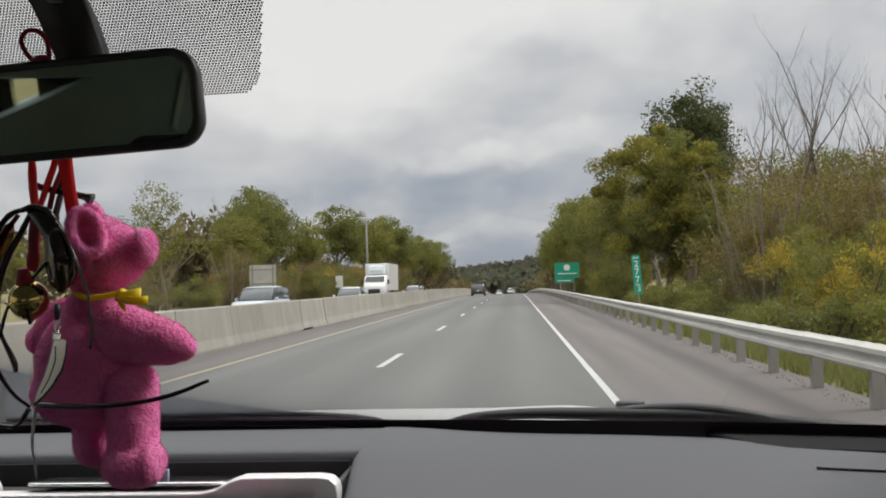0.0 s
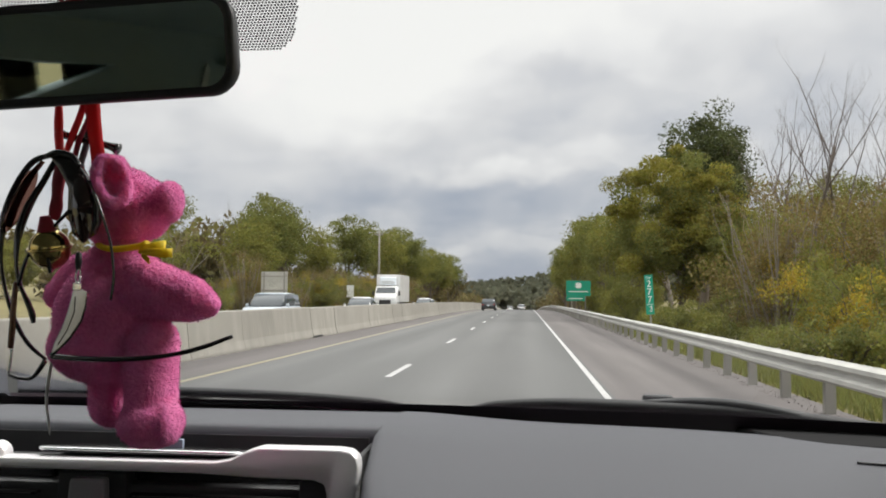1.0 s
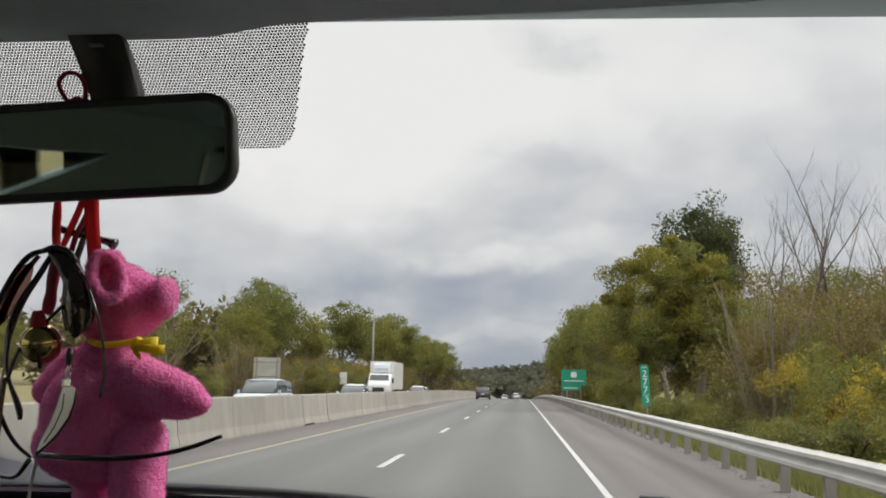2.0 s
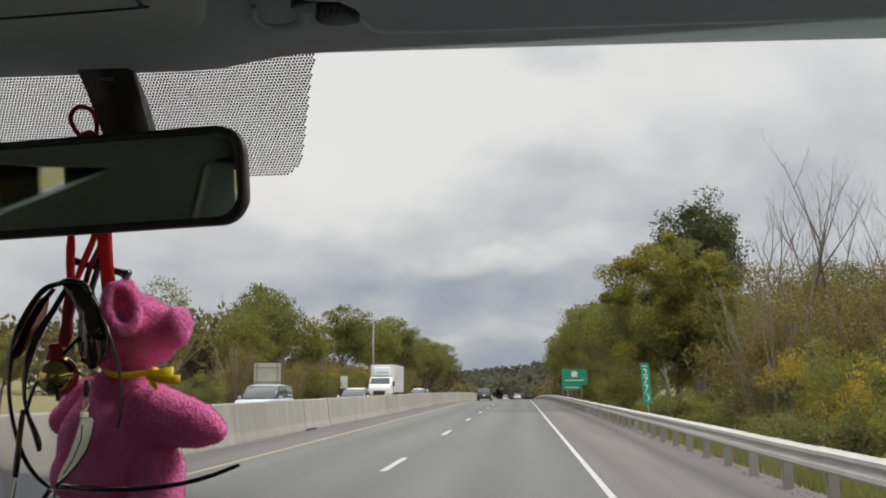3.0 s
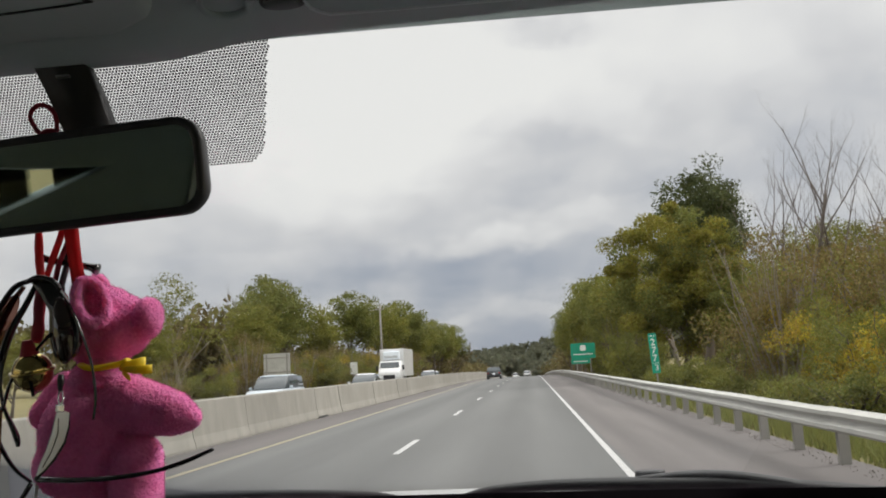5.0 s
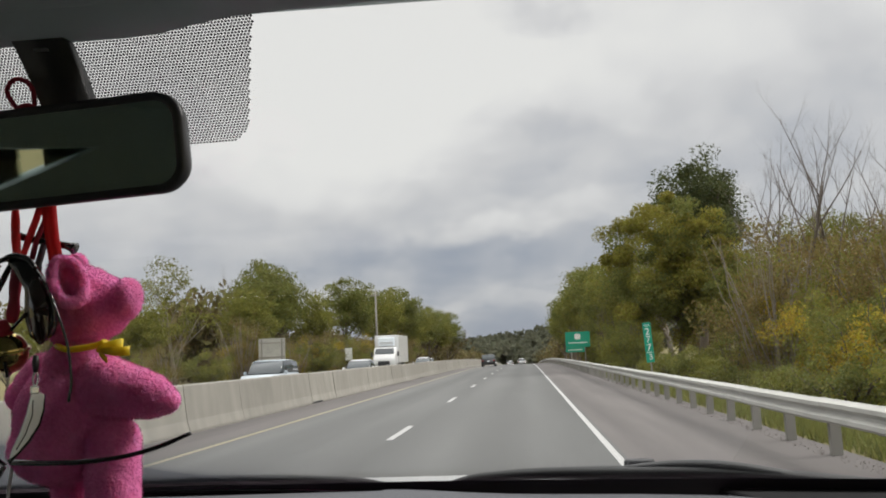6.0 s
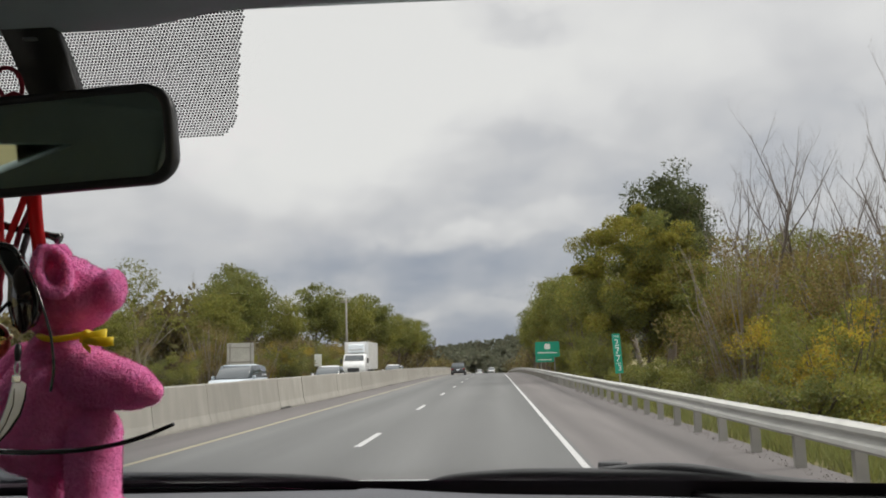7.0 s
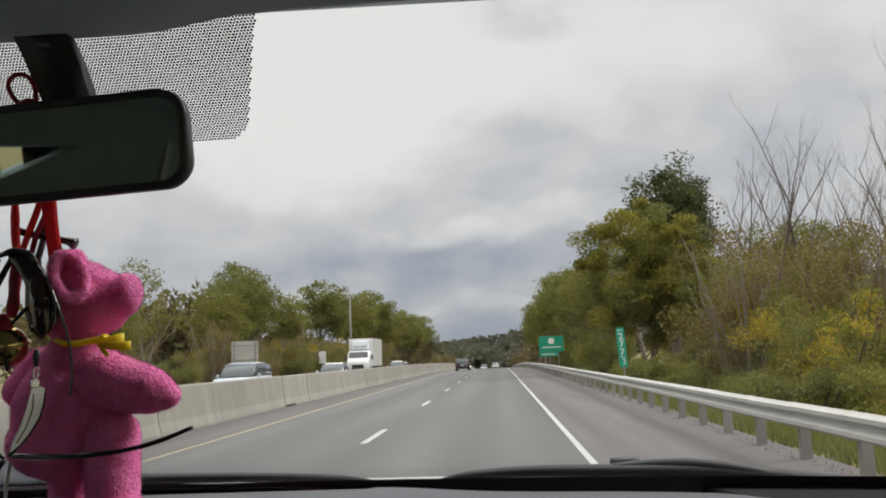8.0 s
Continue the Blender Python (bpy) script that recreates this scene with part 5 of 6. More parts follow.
tab = part("vent_tab", prism(rounded(-0.307, -0.268, 1.2535, 1.2605, 0.003), 0.764, 0.778, 0.0015), silver_trim, dash, "small silver vent tab", True)
part("housing", prism([(-0.452, 1.10), (-0.372, 1.10), (-0.372, 1.2825), (-0.437, 1.2825)], 0.781, 0.80, 0.002), dash_dark, dash)
button = part("hazard_button", prism([(-0.430, 1.19), (-0.385, 1.19), (-0.388, 1.2785), (-0.421, 1.2785)], 0.770, 0.783, 0.003), mat("switch_grey", (0.20, 0.20, 0.21), 0.45, var=0.1, scale=12, grain=500, bump=0.1, dist=0.0004), dash, "dark grey hazard switch")
for s in (0.011, 0.0062):
    tri = [(-0.407 + s * math.cos(radians(90 + 120 * k)), 0.7692, 1.2445 + s * math.sin(radians(90 + 120 * k))) for k in (0, 1, 2, 0)]
    tube("warning_triangle", tri, 0.0006, red_print, button, 6, 1.0, 1)
part("wheel_housing", prism(rounded(-0.211, -0.1855, 1.19, 1.281, 0.004), 0.776, 0.80, 0.0015), mirror_frame_mat, dash)
thumb = part("thumbwheel", mesh_from("thumbwheel", *tube_data([(-0.2025, 0.79, 1.2475), (-0.1935, 0.79, 1.2475)], 0.0215, 28), dash_dark, True), None, dash, "ribbed black thumbwheel")
for k in range(12):
    a = radians(118 + 11.5 * k)
    part("rib", box(-0.203, -0.193, 0.79 + 0.0218 * math.cos(a) - 0.0012, 0.79 + 0.0218 * math.cos(a) + 0.0002, 1.2475 + 0.0218 * math.sin(a) - 0.0008, 1.2475 + 0.0218 * math.sin(a) + 0.0008), steel, thumb)
part("face", box(-0.655, -0.16, 0.70, 0.80, 0.90, 1.095, 0.01), dash_dark, dash)

# phone lying across the tray
phone = empty("phone", -0.364, 0.815, 1.3025)
phone.matrix_basis = pose(-0.364, 0.815, 1.2975, -8.2, 0, -1)
part("body", plate([(x, z) for x, z in rounded(-0.096, 0.096, -0.034, 0.034, 0.010)], -0.0030, 0.0026, 0.001), gloss_black, phone, "black glass body")
part("rim", mesh_from("rim", *tube_data([(x, z, 0) for x, z in rounded(-0.0965, 0.0965, -0.0345, 0.0345, 0.0105)] + [(0.0965, 0.024, 0)], 0.0017, 6), chrome, True), None, phone, "bright chrome rim")
tagged(phone, "black phone with bright chrome rim lying across the tray", "phone")
tagged(part("card", box(-0.378, -0.340, 0.83, 0.835, 1.272, 1.3055, 0.001), mat("blue_card", (0.16, 0.26, 0.50), 0.5, var=0.3, scale=90, grain=300, bump=0, tint=(0.6, 0.65, 0.75))), "small blue and white card standing in the tray", "card")
tagged(part("knob", mesh_from("knob", *tube_data([(-0.498, 0.775, 1.2965), (-0.498, 0.79, 1.2965)], [0.009, 0.0115], 16), silver_trim, True), None), "round silver knob beside the trim", "knob")

# ---- visor, clip and console overhead ----
visor = empty("sun_visor")
out = [(-0.163, 0.37), (-0.165, 0.498), (-0.160, 0.508), (-0.152, 0.513), (-0.134, 0.516), (-0.126, 0.526), (-0.1225, 0.541), (-0.1200, 0.554), (-0.112, 0.563), (-0.090, 0.5655), (0.10, 0.569), (0.30, 0.571), (0.44, 0.571), (0.52, 0.567), (0.535, 0.55), (0.535, 0.36)]
part("panel", plate(out, 1.7125, 1.7275, 0.0055, 4), visor_mat, visor, "grey vinyl covered panel", True)
tube("piping", [(-0.1240, 0.542, 1.7170), (-0.1205, 0.556, 1.7160), (-0.111, 0.565, 1.7155), (-0.090, 0.567, 1.7155), (0.10, 0.5705, 1.7155), (0.30, 0.5725, 1.7155), (0.45, 0.5722, 1.7155), (0.525, 0.567, 1.7155)], 0.0023, mat("visor_piping", (0.72, 0.80, 0.80), 0.7, var=0.04, bump=0.1), visor, 8, 1.0, 5)
label = part("label", plate([(-0.143, 0.36), (-0.143, 0.482), (0.048, 0.489), (0.052, 0.485), (0.052, 0.36)], 1.7112, 1.7123), label_mat, visor, "pale warning label with small print")
ro = random.Random(4)
for k in range(11):
    y = 0.473 - 0.0088 * k
    x = -0.084
    part("bullet", box(x - 0.006, x - 0.003, y - 0.0013, y + 0.0013, 1.7108, 1.7112), ink, label)
    if k == 4:
        continue
    while x < 0.035 - (0.03 if k in (1, 3, 6) else 0):
        w = ro.uniform(0.003, 0.010)
        part("word", box(x, x + w, y - 0.0009 + 0.035 * (x + 0.1), y + 0.0009 + 0.035 * (x + 0.1), 1.7109, 1.7112), ink, label)
        x += w + 0.0016
t = part("writing", text_mesh("writing", "AUN CON LO AVANZADO EN LOS AIR BAGS", 0.0046, ink, 1.0, 0.0002), None, label)
t.matrix_basis = pose(-0.034, 0.4425, 1.7109, 180, 0, 2)
for x0 in (-0.138, -0.122):
    part("pictogram", plate([(x0, 0.44), (x0 + 0.012, 0.438), (x0 + 0.012, 0.458), (x0 + 0.003, 0.462)], 1.7105, 1.7112), ink, label)
part("stamp", box(-0.139, -0.131, 0.474, 0.478, 1.7105, 1.7112), string_mat, label)
tagged(visor, "folded grey vinyl sun visor with a pale warning label", "sun visor")

clip = empty("visor_clip")
part("pocket", plate([(-0.148 + 0.0245 * math.cos(6.2832 * k / 20), 0.5445 + 0.0100 * math.sin(6.2832 * k / 20)) for k in range(20)], 1.7235, 1.7300, 0.001), gloss_black, clip, "dark oval pocket")
clip_grey = mat("clip_plastic", (0.16, 0.175, 0.18), 0.5, var=0.08, scale=30, grain=600, bump=0.1, dist=0.0003)
part("hook", plate([(-0.1385 + 0.0160 * math.cos(6.2832 * k / 18), 0.5450 + 0.0085 * math.sin(6.2832 * k / 18)) for k in range(18)], 1.7130, 1.7250, 0.0045, 4), clip_grey, clip, "dark grey plastic hook", True)
tube("lip", [(-0.198, 0.545, 1.7275), (-0.2025, 0.563, 1.7265), (-0.198, 0.577, 1.7265), (-0.184, 0.581, 1.7265), (-0.171, 0.572, 1.7265), (-0.1660, 0.558, 1.7265), (-0.158, 0.5515, 1.7260)], [0.002, 0.0028, 0.0034, 0.0036, 0.0034, 0.003, 0.002], cloth, clip, 8, 0.8, 6, "rounded lip of the pocket")
tagged(clip, "grey visor clip set into an oval pocket of the headliner", "visor clip")
tagged(tube("visor_rod", [(-0.160, 0.36, 1.722), (-0.1665, 0.42, 1.719), (-0.1765, 0.470, 1.718), (-0.1815, 0.495, 1.719)], [0.0068, 0.0066, 0.0064, 0.0045], visor_mat, None, 10, 1.0, 4), "grey rounded rod at the end of the visor", "visor rod")

tagged(tube("visor_socket", [(-0.176, 0.36, 1.728), (-0.184, 0.42, 1.726), (-0.190, 0.470, 1.7255), (-0.193, 0.492, 1.7275)], [0.0065, 0.0065, 0.006, 0.004], cloth, None, 10, 1.0, 4), "grey moulded ridge beside the visor rod", "visor socket")

console = empty("overhead_console")
part("plate", plate([(-0.63, 0.30), (-0.63, 0.560), (-0.60, 0.578), (-0.27, 0.578), (-0.235, 0.555), (-0.222, 0.52), (-0.215, 0.30)], 1.7165, 1.75, 0.010, 4), cloth, console, "moulded grey plate", True)
tube("lid_gap", [(-0.60, 0.30, 1.7165), (-0.60, 0.515, 1.7162), (-0.585, 0.528, 1.7162), (-0.42, 0.527, 1.7162), (-0.272, 0.517, 1.7162), (-0.264, 0.512, 1.7162), (-0.2620, 0.503, 1.7162), (-0.2640, 0.455, 1.7162), (-0.2655, 0.430, 1.7162), (-0.272, 0.421, 1.7162), (-0.42, 0.418, 1.7162)], 0.0010, gloss_black, console, 6, 1.0, 3, "dark gap round the lid")
tagged(console, "grey moulded overhead console with a closed lid", "console")

# ---- rear-view mirror ----
MW, MH = 0.262, 0.0744
mirror = empty("rear_view_mirror")
mirror.matrix_basis = pose(-0.3553, 0.6257, 1.6239, 7.5, -2.37, -1.8)


def mirror_shell():
    rings = []
    for y, gx, gz in ((-0.0020, 0.0025, 0.0025), (-0.0065, 0.0012, 0.0012), (-0.006, 0.0, 0.0), (0.004, -0.0008, -0.0008), (0.014, 0.002, 0.002), (0.024, 0.010, 0.010), (0.030, 0.03, 0.022)):
        rings.append([(x, y, z) for x, z in rounded(-MW / 2 + gx, MW / 2 - gx, -MH / 2 + gz, MH / 2 - gz, max(0.006, 0.021 - gz * 0.5), 6)])
    n = len(rings[0])
    inner = [[(x, -0.0062, z) for x, z in rounded(-MW / 2 + 0.0055, MW / 2 - 0.0055, -MH / 2 + 0.0055, MH / 2 - 0.0055, 0.0165, 6)]]
    inner.append([(x, -0.0030, z) for x, z in rounded(-MW / 2 + 0.0060, MW / 2 - 0.0060, -MH / 2 + 0.0060, MH / 2 - 0.0060, 0.016, 6)])
    all_r = inner[::-1] + rings[2:]
    v = [p for r in all_r for p in r]
    f = [(i * n + j, i * n + (j + 1) % n, (i + 1) * n + (j + 1) % n, (i + 1) * n + j) for i in range(len(all_r) - 1) for j in range(n)]
    f.append(tuple(range((len(all_r) - 1) * n, len(all_r) * n)))
    return mesh_from("housing", v, f, mirror_frame_mat, True)


part("housing", mirror_shell(), None, mirror, "black rounded plastic housing")
part("glass", prism(rounded(-MW / 2 + 0.0058, MW / 2 - 0.0058, -MH / 2 + 0.0058, MH / 2 - 0.0058, 0.016), -0.0038, 0.002), mirror_mat, mirror, "dim mirror glass")
tagged(mirror, "black rear-view mirror hanging from a stem on the windscreen", "mirror")
stem = [[(x0, y1, z), (x1, y1, z), (x1, y0, z), (x0, y0, z)] for x0, x1, y0, y1, z in (
    (-0.387, -0.341, 0.632, 0.648, 1.752), (-0.379, -0.336, 0.640, 0.657, 1.735), (-0.369, -0.3265, 0.652, 0.670, 1.705), (-0.3570, -0.3175, 0.655, 0.674, 1.675), (-0.354, -0.322, 0.655, 0.672, 1.640))]
part("stem", loft(stem, rubber, "stem"), None, None).parent = None
stem_ob = bpy.data.objects["stem"]
tagged(stem_ob, "flat black mirror stem with a small latch", "mirror stem")
part("latch", box(-0.357, -0.346, 0.643, 0.650, 1.716, 1.7178, 0.0004), clip_grey, stem_ob)

# ---- hanging from the mirror: cords, plush toy, sunglasses, bell ----
cords = empty("hanging_cords")
tube("loop", [(-0.364, 0.647, 1.662), (-0.376, 0.647, 1.676), (-0.3805, 0.647, 1.687), (-0.3745, 0.647, 1.6945), (-0.364, 0.647, 1.692), (-0.358, 0.647, 1.681), (-0.358, 0.647, 1.664)], 0.0019, ribbon_maroon, cords, 8, 1.0, 6)
tube("loop_knot", [(-0.370, 0.646, 1.669), (-0.361, 0.644, 1.671), (-0.353, 0.646, 1.665)], 0.0028, ribbon_maroon, cords, 8, 1.0, 4)
tube("ribbon", [(-0.383, 0.664, 1.606), (-0.3822, 0.664, 1.59), (-0.3815, 0.664, 1.57), (-0.378, 0.662, 1.548)], [0.0032, 0.0044, 0.0058, 0.0050], ribbon_red, cords, 8, 0.6, 4)
tube("ribbon", [(-0.362, 0.667, 1.606), (-0.3645, 0.667, 1.59), (-0.371, 0.667, 1.572), (-0.377, 0.665, 1.552)], [0.0026, 0.0026, 0.0030, 0.0024], ribbon_red, cords, 8, 0.4, 4)
tube("ribbon", [(-0.358, 0.668, 1.606), (-0.3565, 0.667, 1.59), (-0.366, 0.668, 1.568), (-0.370, 0.668, 1.552)], 0.0022, ribbon_maroon, cords, 8, 0.6, 4)
rows = [[(x - w, y + 0.0015, z), (x - w * 0.4, y, z), (x + w * 0.3, y - 0.0008, z), (x + w, y + 0.001, z)] for x, y, z, w in ((-0.3560, 0.666, 1.608, 0.0062), (-0.3555, 0.665, 1.595, 0.0066), (-0.3535, 0.665, 1.580, 0.0060), (-0.3520, 0.666, 1.566, 0.0058), (-0.3505, 0.668, 1.552, 0.0060), (-0.3495, 0.670, 1.538, 0.0060))]
ribbon = part("ribbon", mesh_from("ribbon", *sheet(rows), ribbon_red, True), None, cords, "wide red ribbon")
so = ribbon.modifiers.new("thick", "SOLIDIFY")
so.thickness = 0.0007
tube("toggle", [(-0.386, 0.670, 1.5735), (-0.372, 0.671, 1.569), (-0.344, 0.672, 1.5625), (-0.336, 0.672, 1.5595)], [0.0034, 0.0030, 0.0030, 0.0052], gloss_black, cords, 10, 1.0, 3, "black toggle")
tube("black_strap", [(-0.357, 0.672, 1.602), (-0.360, 0.672, 1.575), (-0.364, 0.668, 1.55), (-0.366, 0.660, 1.53)], 0.0042, dash_dark, cords, 8, 0.4, 4)
tube("maroon_strap", [(-0.3709, 0.6500, 1.5474), (-0.3728, 0.6500, 1.5279), (-0.3735, 0.6500, 1.5135), (-0.3754, 0.6500, 1.5009)], [0.0048, 0.0066, 0.0062, 0.004], ribbon_maroon, cords, 8, 0.4, 4, "dark red strap")
tube("string", [(-0.376, 0.66, 1.40), (-0.3795, 0.66, 1.386), (-0.382, 0.66, 1.362), (-0.3795, 0.66, 1.345), (-0.3785, 0.66, 1.335)], [0.001, 0.0014, 0.0018, 0.0018, 0.0006], string_mat, cords, 6, 0.6, 5, "loose grey string")
tagged(cords, "red ribbons and cords looped over the mirror", "cord")


def ball(bm, c, r, tilt=(0, 0, 0)):
    m = Matrix.LocRotScale(c, Euler([radians(a) for a in tilt]), r)
    bmesh.ops.create_uvsphere(bm, u_segments=28, v_segments=18, radius=1.0, matrix=m)


def capsule(bm, a, b, ra, rb, n=7):
    for k in range(n):
        t = k / (n - 1)
        p = Vector(a).lerp(Vector(b), t)
        r = ra + (rb - ra) * t
        ball(bm, p, (r, r, r))


def plush_toy():
    bm = bmesh.new()
    ball(bm, (-0.343, 0.684, 1.424), (0.045, 0.042, 0.049))
    ball(bm, (-0.3475, 0.684, 1.4025), (0.044, 0.042, 0.030))
    ball(bm, (-0.336, 0.684, 1.466), (0.030, 0.029, 0.022))
    # head with a blunt snout and a sewn nose
    ball(bm, (-0.3385, 0.686, 1.5135), (0.0330, 0.033, 0.0345), (0, 10, 0))
    capsule(bm, (-0.323, 0.682, 1.5130), (-0.3045, 0.677, 1.5165), 0.0275, 0.0160)
    ball(bm, (-0.2940, 0.675, 1.5170), (0.0112, 0.0165, 0.0172), (0, 8, 0))
    # ears: a soft rim round a hollow
    for cx, cy, cz, turn in ((-0.3270, 0.6465, 1.5300, 1), (-0.356, 0.714, 1.541, -1)):
        for k in range(16):
            an = 6.2832 * k / 16
            ball(bm, (cx + 0.0094 * math.cos(an) - 0.003 * math.sin(an), cy + turn * (0.005 * math.cos(an) - 0.002), cz + 0.0165 * math.sin(an)), (0.0054, 0.0058, 0.0058))
        ball(bm, (cx, cy + turn * 0.0045, cz), (0.0105, 0.0040, 0.0165))
    # arms, legs and feet
    capsule(bm, (-0.3060, 0.666, 1.4490), (-0.2700, 0.661, 1.4410), 0.0235, 0.0180)
    capsule(bm, (-0.2700, 0.661, 1.4410), (-0.2545, 0.660, 1.4365), 0.0180, 0.0095, 5)
    capsule(bm, (-0.374, 0.700, 1.460), (-0.3960, 0.700, 1.443), 0.019, 0.0125)
    capsule(bm, (-0.3020, 0.668, 1.405), (-0.2975, 0.660, 1.350), 0.0215, 0.0200)
    ball(bm, (-0.2965, 0.657, 1.3455), (0.0250, 0.025, 0.0185))
    ball(bm, (-0.2800, 0.654, 1.3470), (0.0090, 0.020, 0.0165))
    capsule(bm, (-0.345, 0.692, 1.390), (-0.3440, 0.692, 1.3555), 0.0192, 0.0185)
    ob = part("plush_toy", bm, plush, None, "", True)
    rm = ob.modifiers.new("fuse", "REMESH")
    rm.mode, rm.voxel_size, rm.use_smooth_shade = "VOXEL", 0.0019, True
    sm = ob.modifiers.new("soften", "SMOOTH")
    sm.factor, sm.iterations = 0.6, 4
    tx = bpy.data.textures.new("plush_lumps", "CLOUDS")
    tx.noise_scale, tx.noise_depth = 0.010, 3
    dp = ob.modifiers.new("lumps", "DISPLACE")
    dp.texture, dp.strength, dp.mid_level = tx, 0.0022, 0.5
    # bake the soft body and give it a short pile
    deps = bpy.context.evaluated_depsgraph_get()
    deps.update()
    body = bpy.data.meshes.new_from_object(ob.evaluated_get(deps))
    ob.modifiers.clear()
    ob.data = body
    n = len(body.polygons)
    ce, no = np.empty(n * 3), np.empty(n * 3)
    body.polygons.foreach_get("center", ce)
    body.polygons.foreach_get("normal", no)
    ce, no = ce.reshape(-1, 3), no.reshape(-1, 3)
    r = np.random.RandomState(2)
    pick = r.choice(n, min(n, 26000), replace=False)
    c, d = ce[pick], no[pick] + r.normal(0, 0.45, (len(pick), 3)) + np.array([0, 0, -0.25])
    d /= np.linalg.norm(d, axis=1)[:, None]
    side = np.cross(d, r.normal(size=d.shape))
    side /= np.linalg.norm(side, axis=1)[:, None] + 1e-9
    ln = (0.0011 + 0.0015 * r.uniform(size=(len(pick), 1)))
    v = np.stack([c - side * 0.00028, c + side * 0.00028, c + d * ln], 1).reshape(-1, 3)
    bmx = bmesh.new()
    bmx.from_mesh(body)
    fib = bpy.data.meshes.new("pile")
    k = np.arange(len(pick)) * 3
    fib.from_pydata(v.tolist(), [], np.stack([k, k + 1, k + 2], 1).tolist())
    bmx.from_mesh(fib)
    bmx.to_mesh(body)
    bmx.free()
    bpy.data.meshes.remove(fib)
    body.polygons.foreach_set("use_smooth", [True] * len(body.polygons))
    return tagged(ob, "bright pink plush toy hung by red ribbon from the mirror", "plush toy")


plush_toy()
bow_tie = empty("ribbon_bow")
tube("band", [(-0.341, 0.658, 1.4815), (-0.335, 0.652, 1.4797), (-0.325, 0.650, 1.4785), (-0.306, 0.652, 1.4810), (-0.299, 0.650, 1.4830)], 0.0046, ribbon_yellow, bow_tie, 8, 0.5, 5)
bands = {"loop": [(-0.3067, 0.6520, 1.4756, 1.4800), (-0.3018, 0.6480, 1.4746, 1.4815), (-0.2921, 0.6445, 1.4738, 1.4836), (-0.2851, 0.6455, 1.4735, 1.4853), (-0.2854, 0.6490, 1.4740, 1.4849), (-0.2957, 0.6530, 1.4750, 1.4821)],
         "tail": [(-0.3012, 0.6465, 1.4743, 1.4783), (-0.2904, 0.6430, 1.4726, 1.4791), (-0.2816, 0.6415, 1.4717, 1.4784), (-0.2767, 0.6430, 1.4722, 1.4790)],
         "short_tail": [(-0.3021, 0.6470, 1.4728, 1.4763), (-0.2982, 0.6450, 1.4696, 1.4739), (-0.2949, 0.6445, 1.4673, 1.4712)]}
for nm, rows in bands.items():
    part(nm, mesh_from(nm, *sheet([[(x, y, z0), (x, y - 0.0006, (z0 + z1) / 2), (x, y, z1)] for x, y, z0, z1 in rows]), ribbon_yellow, True), None, bow_tie)
for o in bow_tie.children:
    if o.name.startswith(("loop", "tail", "short")):
        so = o.modifiers.new("thick", "SOLIDIFY")
        so.thickness = 0.0008
tagged(bow_tie, "yellow satin ribbon bow round the plush toy's neck", "ribbon")

tortoise = mat("brown_tortoise_plastic", (0.16, 0.050, 0.026), 0.16, var=0.5, scale=110, grain=300, bump=0, coat=0.6, transl=0.25)
glasses = empty("sunglasses")
tube("temple", [(-0.3764, 0.6450, 1.5509), (-0.3908, 0.6450, 1.5457), (-0.4031, 0.6450, 1.5292), (-0.4114, 0.6450, 1.5088), (-0.4145, 0.6450, 1.4886), (-0.4134, 0.6450, 1.4646), (-0.4072, 0.6450, 1.4390), (-0.3979, 0.6450, 1.4177), (-0.3872, 0.6450, 1.4034), (-0.3751, 0.6450, 1.3941)], [0.0030, 0.0030, 0.0026, 0.0026, 0.0034, 0.0024, 0.0026, 0.0030, 0.0028, 0.0020], gloss_black, glasses, 8, 0.6, 6)
tube("temple", [(-0.3712, 0.6420, 1.5464), (-0.3794, 0.6420, 1.5310), (-0.3904, 0.6420, 1.5127), (-0.3980, 0.6420, 1.4926), (-0.4000, 0.6420, 1.4746), (-0.3987, 0.6420, 1.4608), (-0.3948, 0.6420, 1.4481), (-0.3890, 0.6420, 1.4365), (-0.3853, 0.6420, 1.4278), (-0.3843, 0.6420, 1.4216)], [0.0022, 0.0028, 0.0034, 0.0032, 0.0030, 0.0030, 0.0032, 0.0044, 0.0050, 0.0030], gloss_black, glasses, 8, 0.5, 6)
tube("inner_temple", [(-0.3838, 0.6465, 1.5463), (-0.3956, 0.6465, 1.5311), (-0.4055, 0.6465, 1.5114), (-0.4103, 0.6465, 1.4951)], [0.0022, 0.0034, 0.0034, 0.0026], tortoise, glasses, 8, 0.35, 6, "brown tortoise inside of the temple")
tube("rod", [(-0.3986, 0.6410, 1.4529), (-0.3999, 0.6410, 1.4353), (-0.4003, 0.6410, 1.4179), (-0.4012, 0.6410, 1.4025)], [0.0022, 0.0026, 0.0030, 0.0026], tortoise, glasses, 8, 0.7, 5, "brown straight bar")
tube("hinge", [(-0.3997, 0.6400, 1.4017), (-0.4005, 0.6400, 1.3931), (-0.4017, 0.6400, 1.3839)], 0.0014, steel, glasses, 8, 0.7, 4, "bright metal hinge")
tube("hinge_wire", [(-0.4007, 0.6400, 1.3824), (-0.3923, 0.6400, 1.3800), (-0.3819, 0.6400, 1.3810), (-0.3728, 0.6400, 1.3933)], [0.0016, 0.0018, 0.0018, 0.0022], gloss_black, glasses, 8, 0.8, 5)
tube("cord", [(-0.3564, 0.6380, 1.5071), (-0.3726, 0.6380, 1.4902), (-0.3876, 0.6380, 1.4737), (-0.3950, 0.6380, 1.4501)], 0.0014, gloss_black, glasses, 6, 1.0, 5)
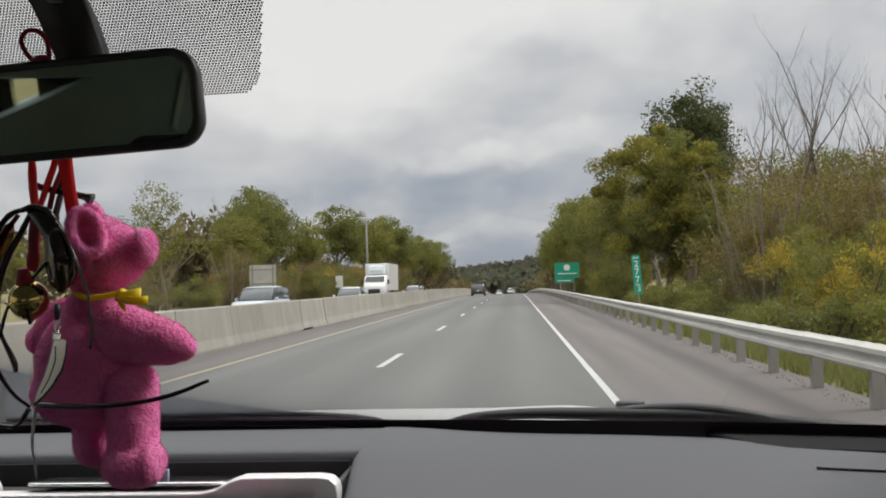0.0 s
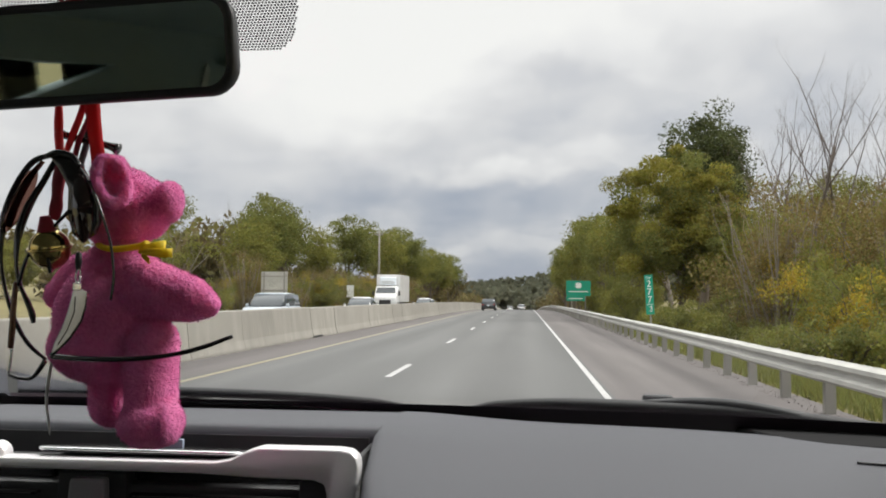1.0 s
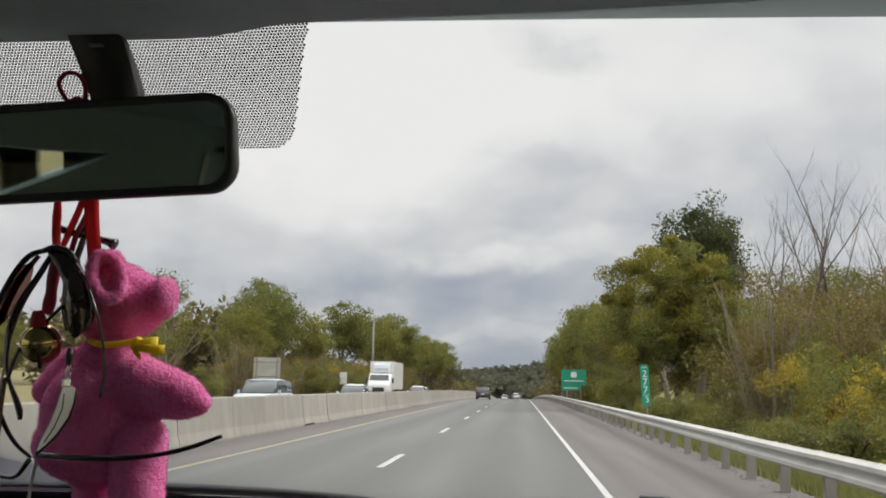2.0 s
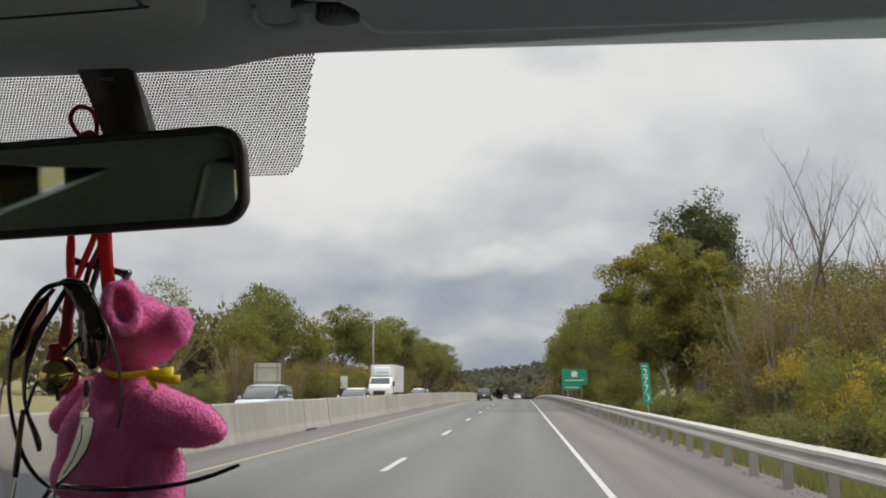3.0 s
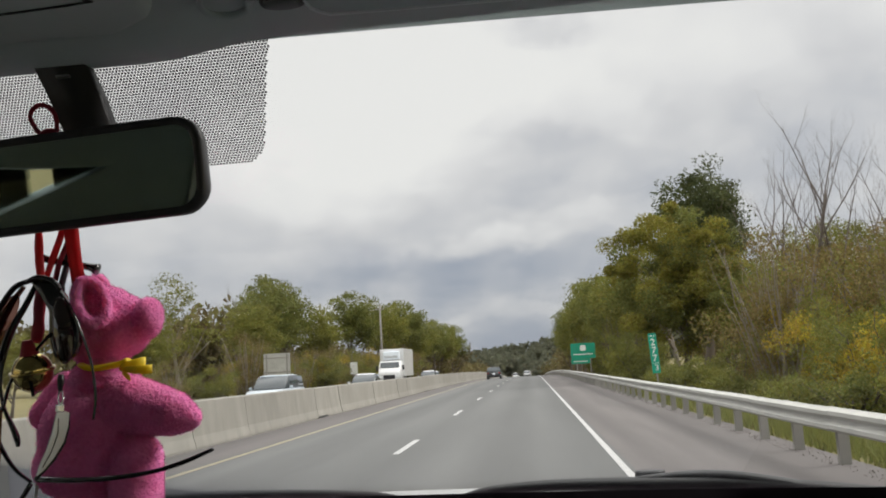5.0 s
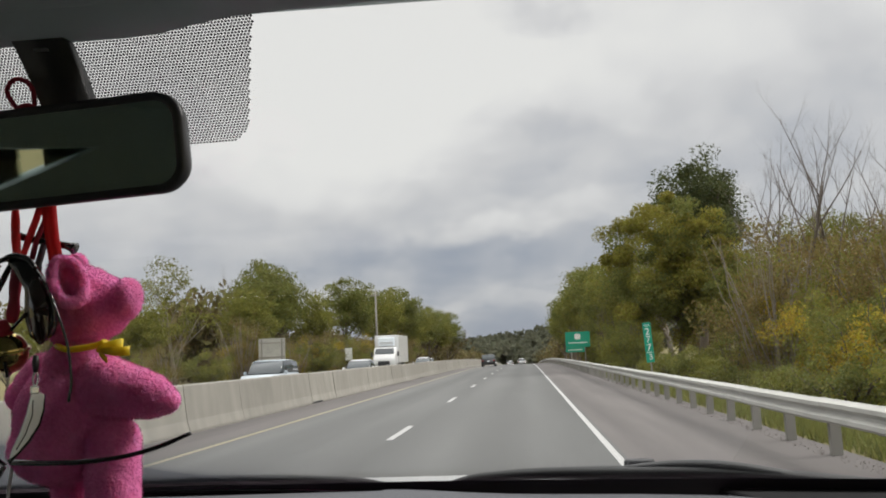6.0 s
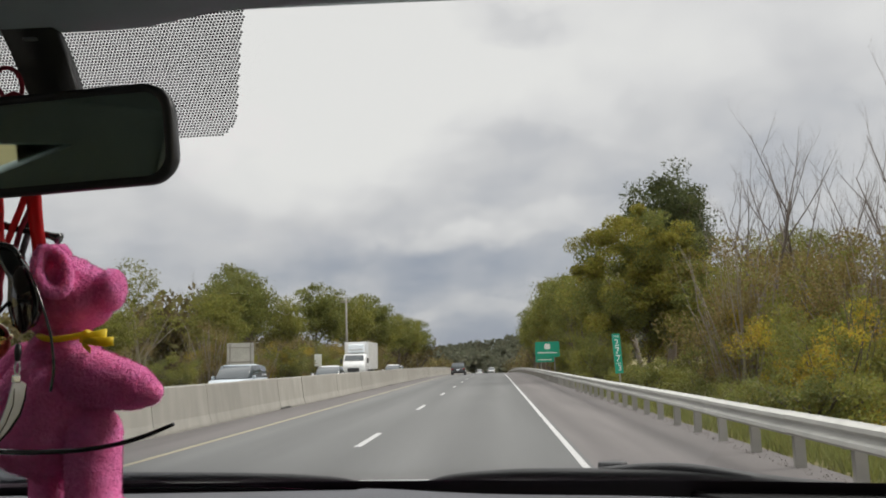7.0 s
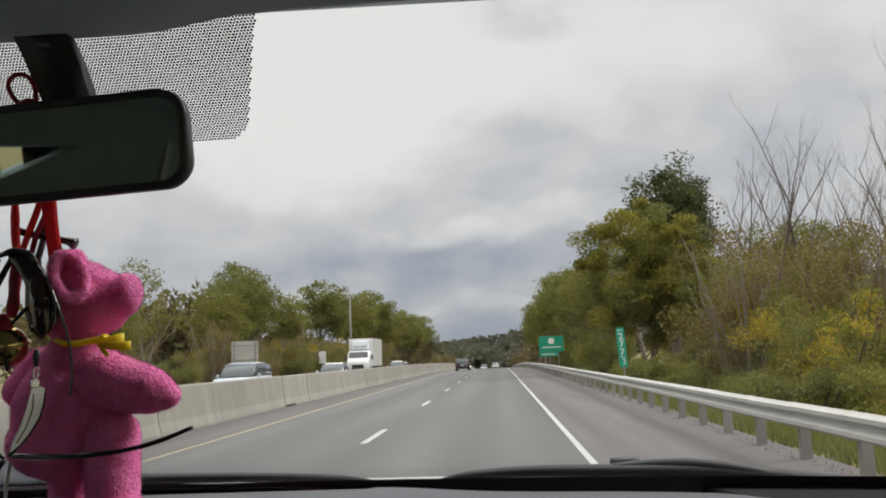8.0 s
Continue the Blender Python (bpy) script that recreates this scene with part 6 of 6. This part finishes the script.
part("front", prism([(-0.3764, 1.5508), (-0.3644, 1.5524), (-0.3538, 1.5468), (-0.3443, 1.5330), (-0.3363, 1.5150), (-0.3337, 1.5000), (-0.3380, 1.4895), (-0.3458, 1.4845), (-0.3544, 1.4885), (-0.3591, 1.5048), (-0.3591, 1.5249), (-0.3674, 1.5390)], 0.6385, 0.6470, 0.0022), gloss_black, glasses, "glossy black wraparound front", True)
tube("brow", [(-0.3755, 0.6360, 1.5482), (-0.3663, 0.6360, 1.5511), (-0.3546, 0.6360, 1.5482), (-0.3477, 0.6360, 1.5402)], [0.0022, 0.0030, 0.0030, 0.0022], gloss_black, glasses, 8, 0.8, 5)
# lighter grey strip stands in for the highlight on the black edge
tube("edge", [(-0.3459, 0.6375, 1.5343), (-0.3386, 0.6375, 1.5227), (-0.3342, 0.6375, 1.5088), (-0.3338, 0.6375, 1.4989)], [0.0006, 0.0012, 0.0012, 0.0006], mat("grey_gloss_edge", (0.20, 0.21, 0.21), 0.2, var=0.05, bump=0), glasses, 6, 0.6, 5, "thin grey strip painted as a highlight along the edge")


def lens(name, c, rx, rz, tilt, bulge, look_mat=lens_mat):
    rows = []
    for i in range(7):
        r = i / 6
        rows.append([(rx * r * math.cos(a), -bulge * (1 - r * r), rz * r * math.sin(a)) for a in [6.2832 * k / 24 for k in range(25)]])
    o = part(name, mesh_from(name, *sheet(rows), look_mat, True), None, glasses, "brown tinted lens")
    o.matrix_basis = pose(*c, 0, tilt, 0)
    so = o.modifiers.new("thick", "SOLIDIFY")
    so.thickness = 0.0015


lens("lens", (-0.3459, 0.6375, 1.5087), 0.0075, 0.026, -6, 0.004)
lens("lens", (-0.4010, 0.6455, 1.5150), 0.0070, 0.028, 28, 0.004, brown_clear)
tube("temple_tip", [(-0.3625, 0.632, 1.3975), (-0.3303, 0.624, 1.3967), (-0.2968, 0.62, 1.3974), (-0.2678, 0.62, 1.4004), (-0.2434, 0.62, 1.4064), (-0.2212, 0.62, 1.4146)], [0.0028, 0.0026, 0.0024, 0.0022, 0.0022, 0.0018], gloss_black, glasses, 8, 0.8, 6, "thin black bent temple")
tube("neck_cord", [(-0.340, 0.636, 1.53), (-0.3300, 0.634, 1.508), (-0.3235, 0.634, 1.49), (-0.3202, 0.634, 1.4769), (-0.3178, 0.634, 1.4561), (-0.3196, 0.634, 1.4395)], 0.0011, gloss_black, glasses, 6, 1.0, 5)
tagged(glasses, "black wraparound sunglasses with brown lenses hung in a tangle", "sunglasses")

bell = empty("bell", -0.3722, 0.642, 1.4795)
bm = bmesh.new()
ball(bm, (0, 0, 0), (0.0142, 0.0142, 0.0150))
part("shell", bm, brass, bell, "shiny worn brass shell", True)
part("waist", mesh_from("waist", *tube_data([(0.0150 * math.cos(6.2832 * k / 24), 0.0150 * math.sin(6.2832 * k / 24), 0.001) for k in range(25)], 0.0013, 6), brass, True), None, bell)
part("slot", box(-0.0012, 0.0012, -0.0146, 0.0146, -0.0153, -0.004, 0.0005), gloss_black, bell)
part("cap", mesh_from("cap", *tube_data([(0, 0, 0.013), (0, 0, 0.019), (0, 0, 0.024)], [0.007, 0.005, 0.0035], 12), ribbon_maroon, True), None, bell, "dark red cord cap")
bell.matrix_basis = pose(-0.3730, 0.642, 1.4781, 12, -8, 20) @ Matrix.Diagonal((1.06, 1.06, 1.06, 1))
tagged(bell, "round brass jingle bell on a dark red cord", "bell")

knife = empty("key_charm")
knife.matrix_basis = pose(-0.3452, 0.632, 1.4470, 4, 0, 48) @ Matrix.Diagonal((0.74, 1, 1, 1))
part("blade", prism([(-0.003, -0.0), (0.0023, 0.0014), (0.0096, -0.0012), (0.0091, -0.0123), (0.0055, -0.0233), (-0.0041, -0.0352), (-0.0135, -0.0429), (-0.0216, -0.0484), (-0.0188, -0.0393), (-0.0122, -0.0278), (-0.0072, -0.0154)], -0.001, 0.0012, 0.0004), mat("polished_plate", (0.86, 0.86, 0.88), 0.3, metal=0.25, var=0.05, scale=60, grain=400, bump=0.03), knife, "curved polished steel plate")
part("groove", mesh_from("groove", *tube_data([(x, -0.0012, z) for x, z in [(-0.0016, -0.0048), (-0.0017, -0.0162), (-0.0076, -0.0296), (-0.0157, -0.0402)]], 0.0005, 6), mirror_frame_mat, True), None, knife, "dark engraved line")
part("spine", mesh_from("spine", *tube_data([(x, 0, z) for x, z in [(0.0096, -0.0012), (0.0091, -0.0123), (0.0055, -0.0233), (-0.0041, -0.0352), (-0.0135, -0.0429), (-0.022, -0.0487)]], [0.0010, 0.0014, 0.0016, 0.0016, 0.0014, 0.0018], 8), gloss_black, True), None, knife, "dark curved edge")
part("clasp", box(-0.0042, 0.0042, -0.0015, 0.0015, -0.0005, 0.0055, 0.001), steel, knife)
part("ring", mesh_from("ring", *tube_data([(0.0005 + 0.0024 * math.cos(6.2832 * k / 14), 0, 0.0105 + 0.0052 * math.sin(6.2832 * k / 14)) for k in range(15)], 0.0009, 6), steel, True), None, knife)
part("swivel", mesh_from("swivel", *tube_data([(0.0005, 0.001, 0.0155), (0.0005, 0.001, 0.022), (0.0005, 0.001, 0.028)], [0.0022, 0.0034, 0.0026], 10), mirror_frame_mat, True), None, knife, "dark metal swivel")
tagged(knife, "curved polished steel key charm hanging on a short chain", "key charm")
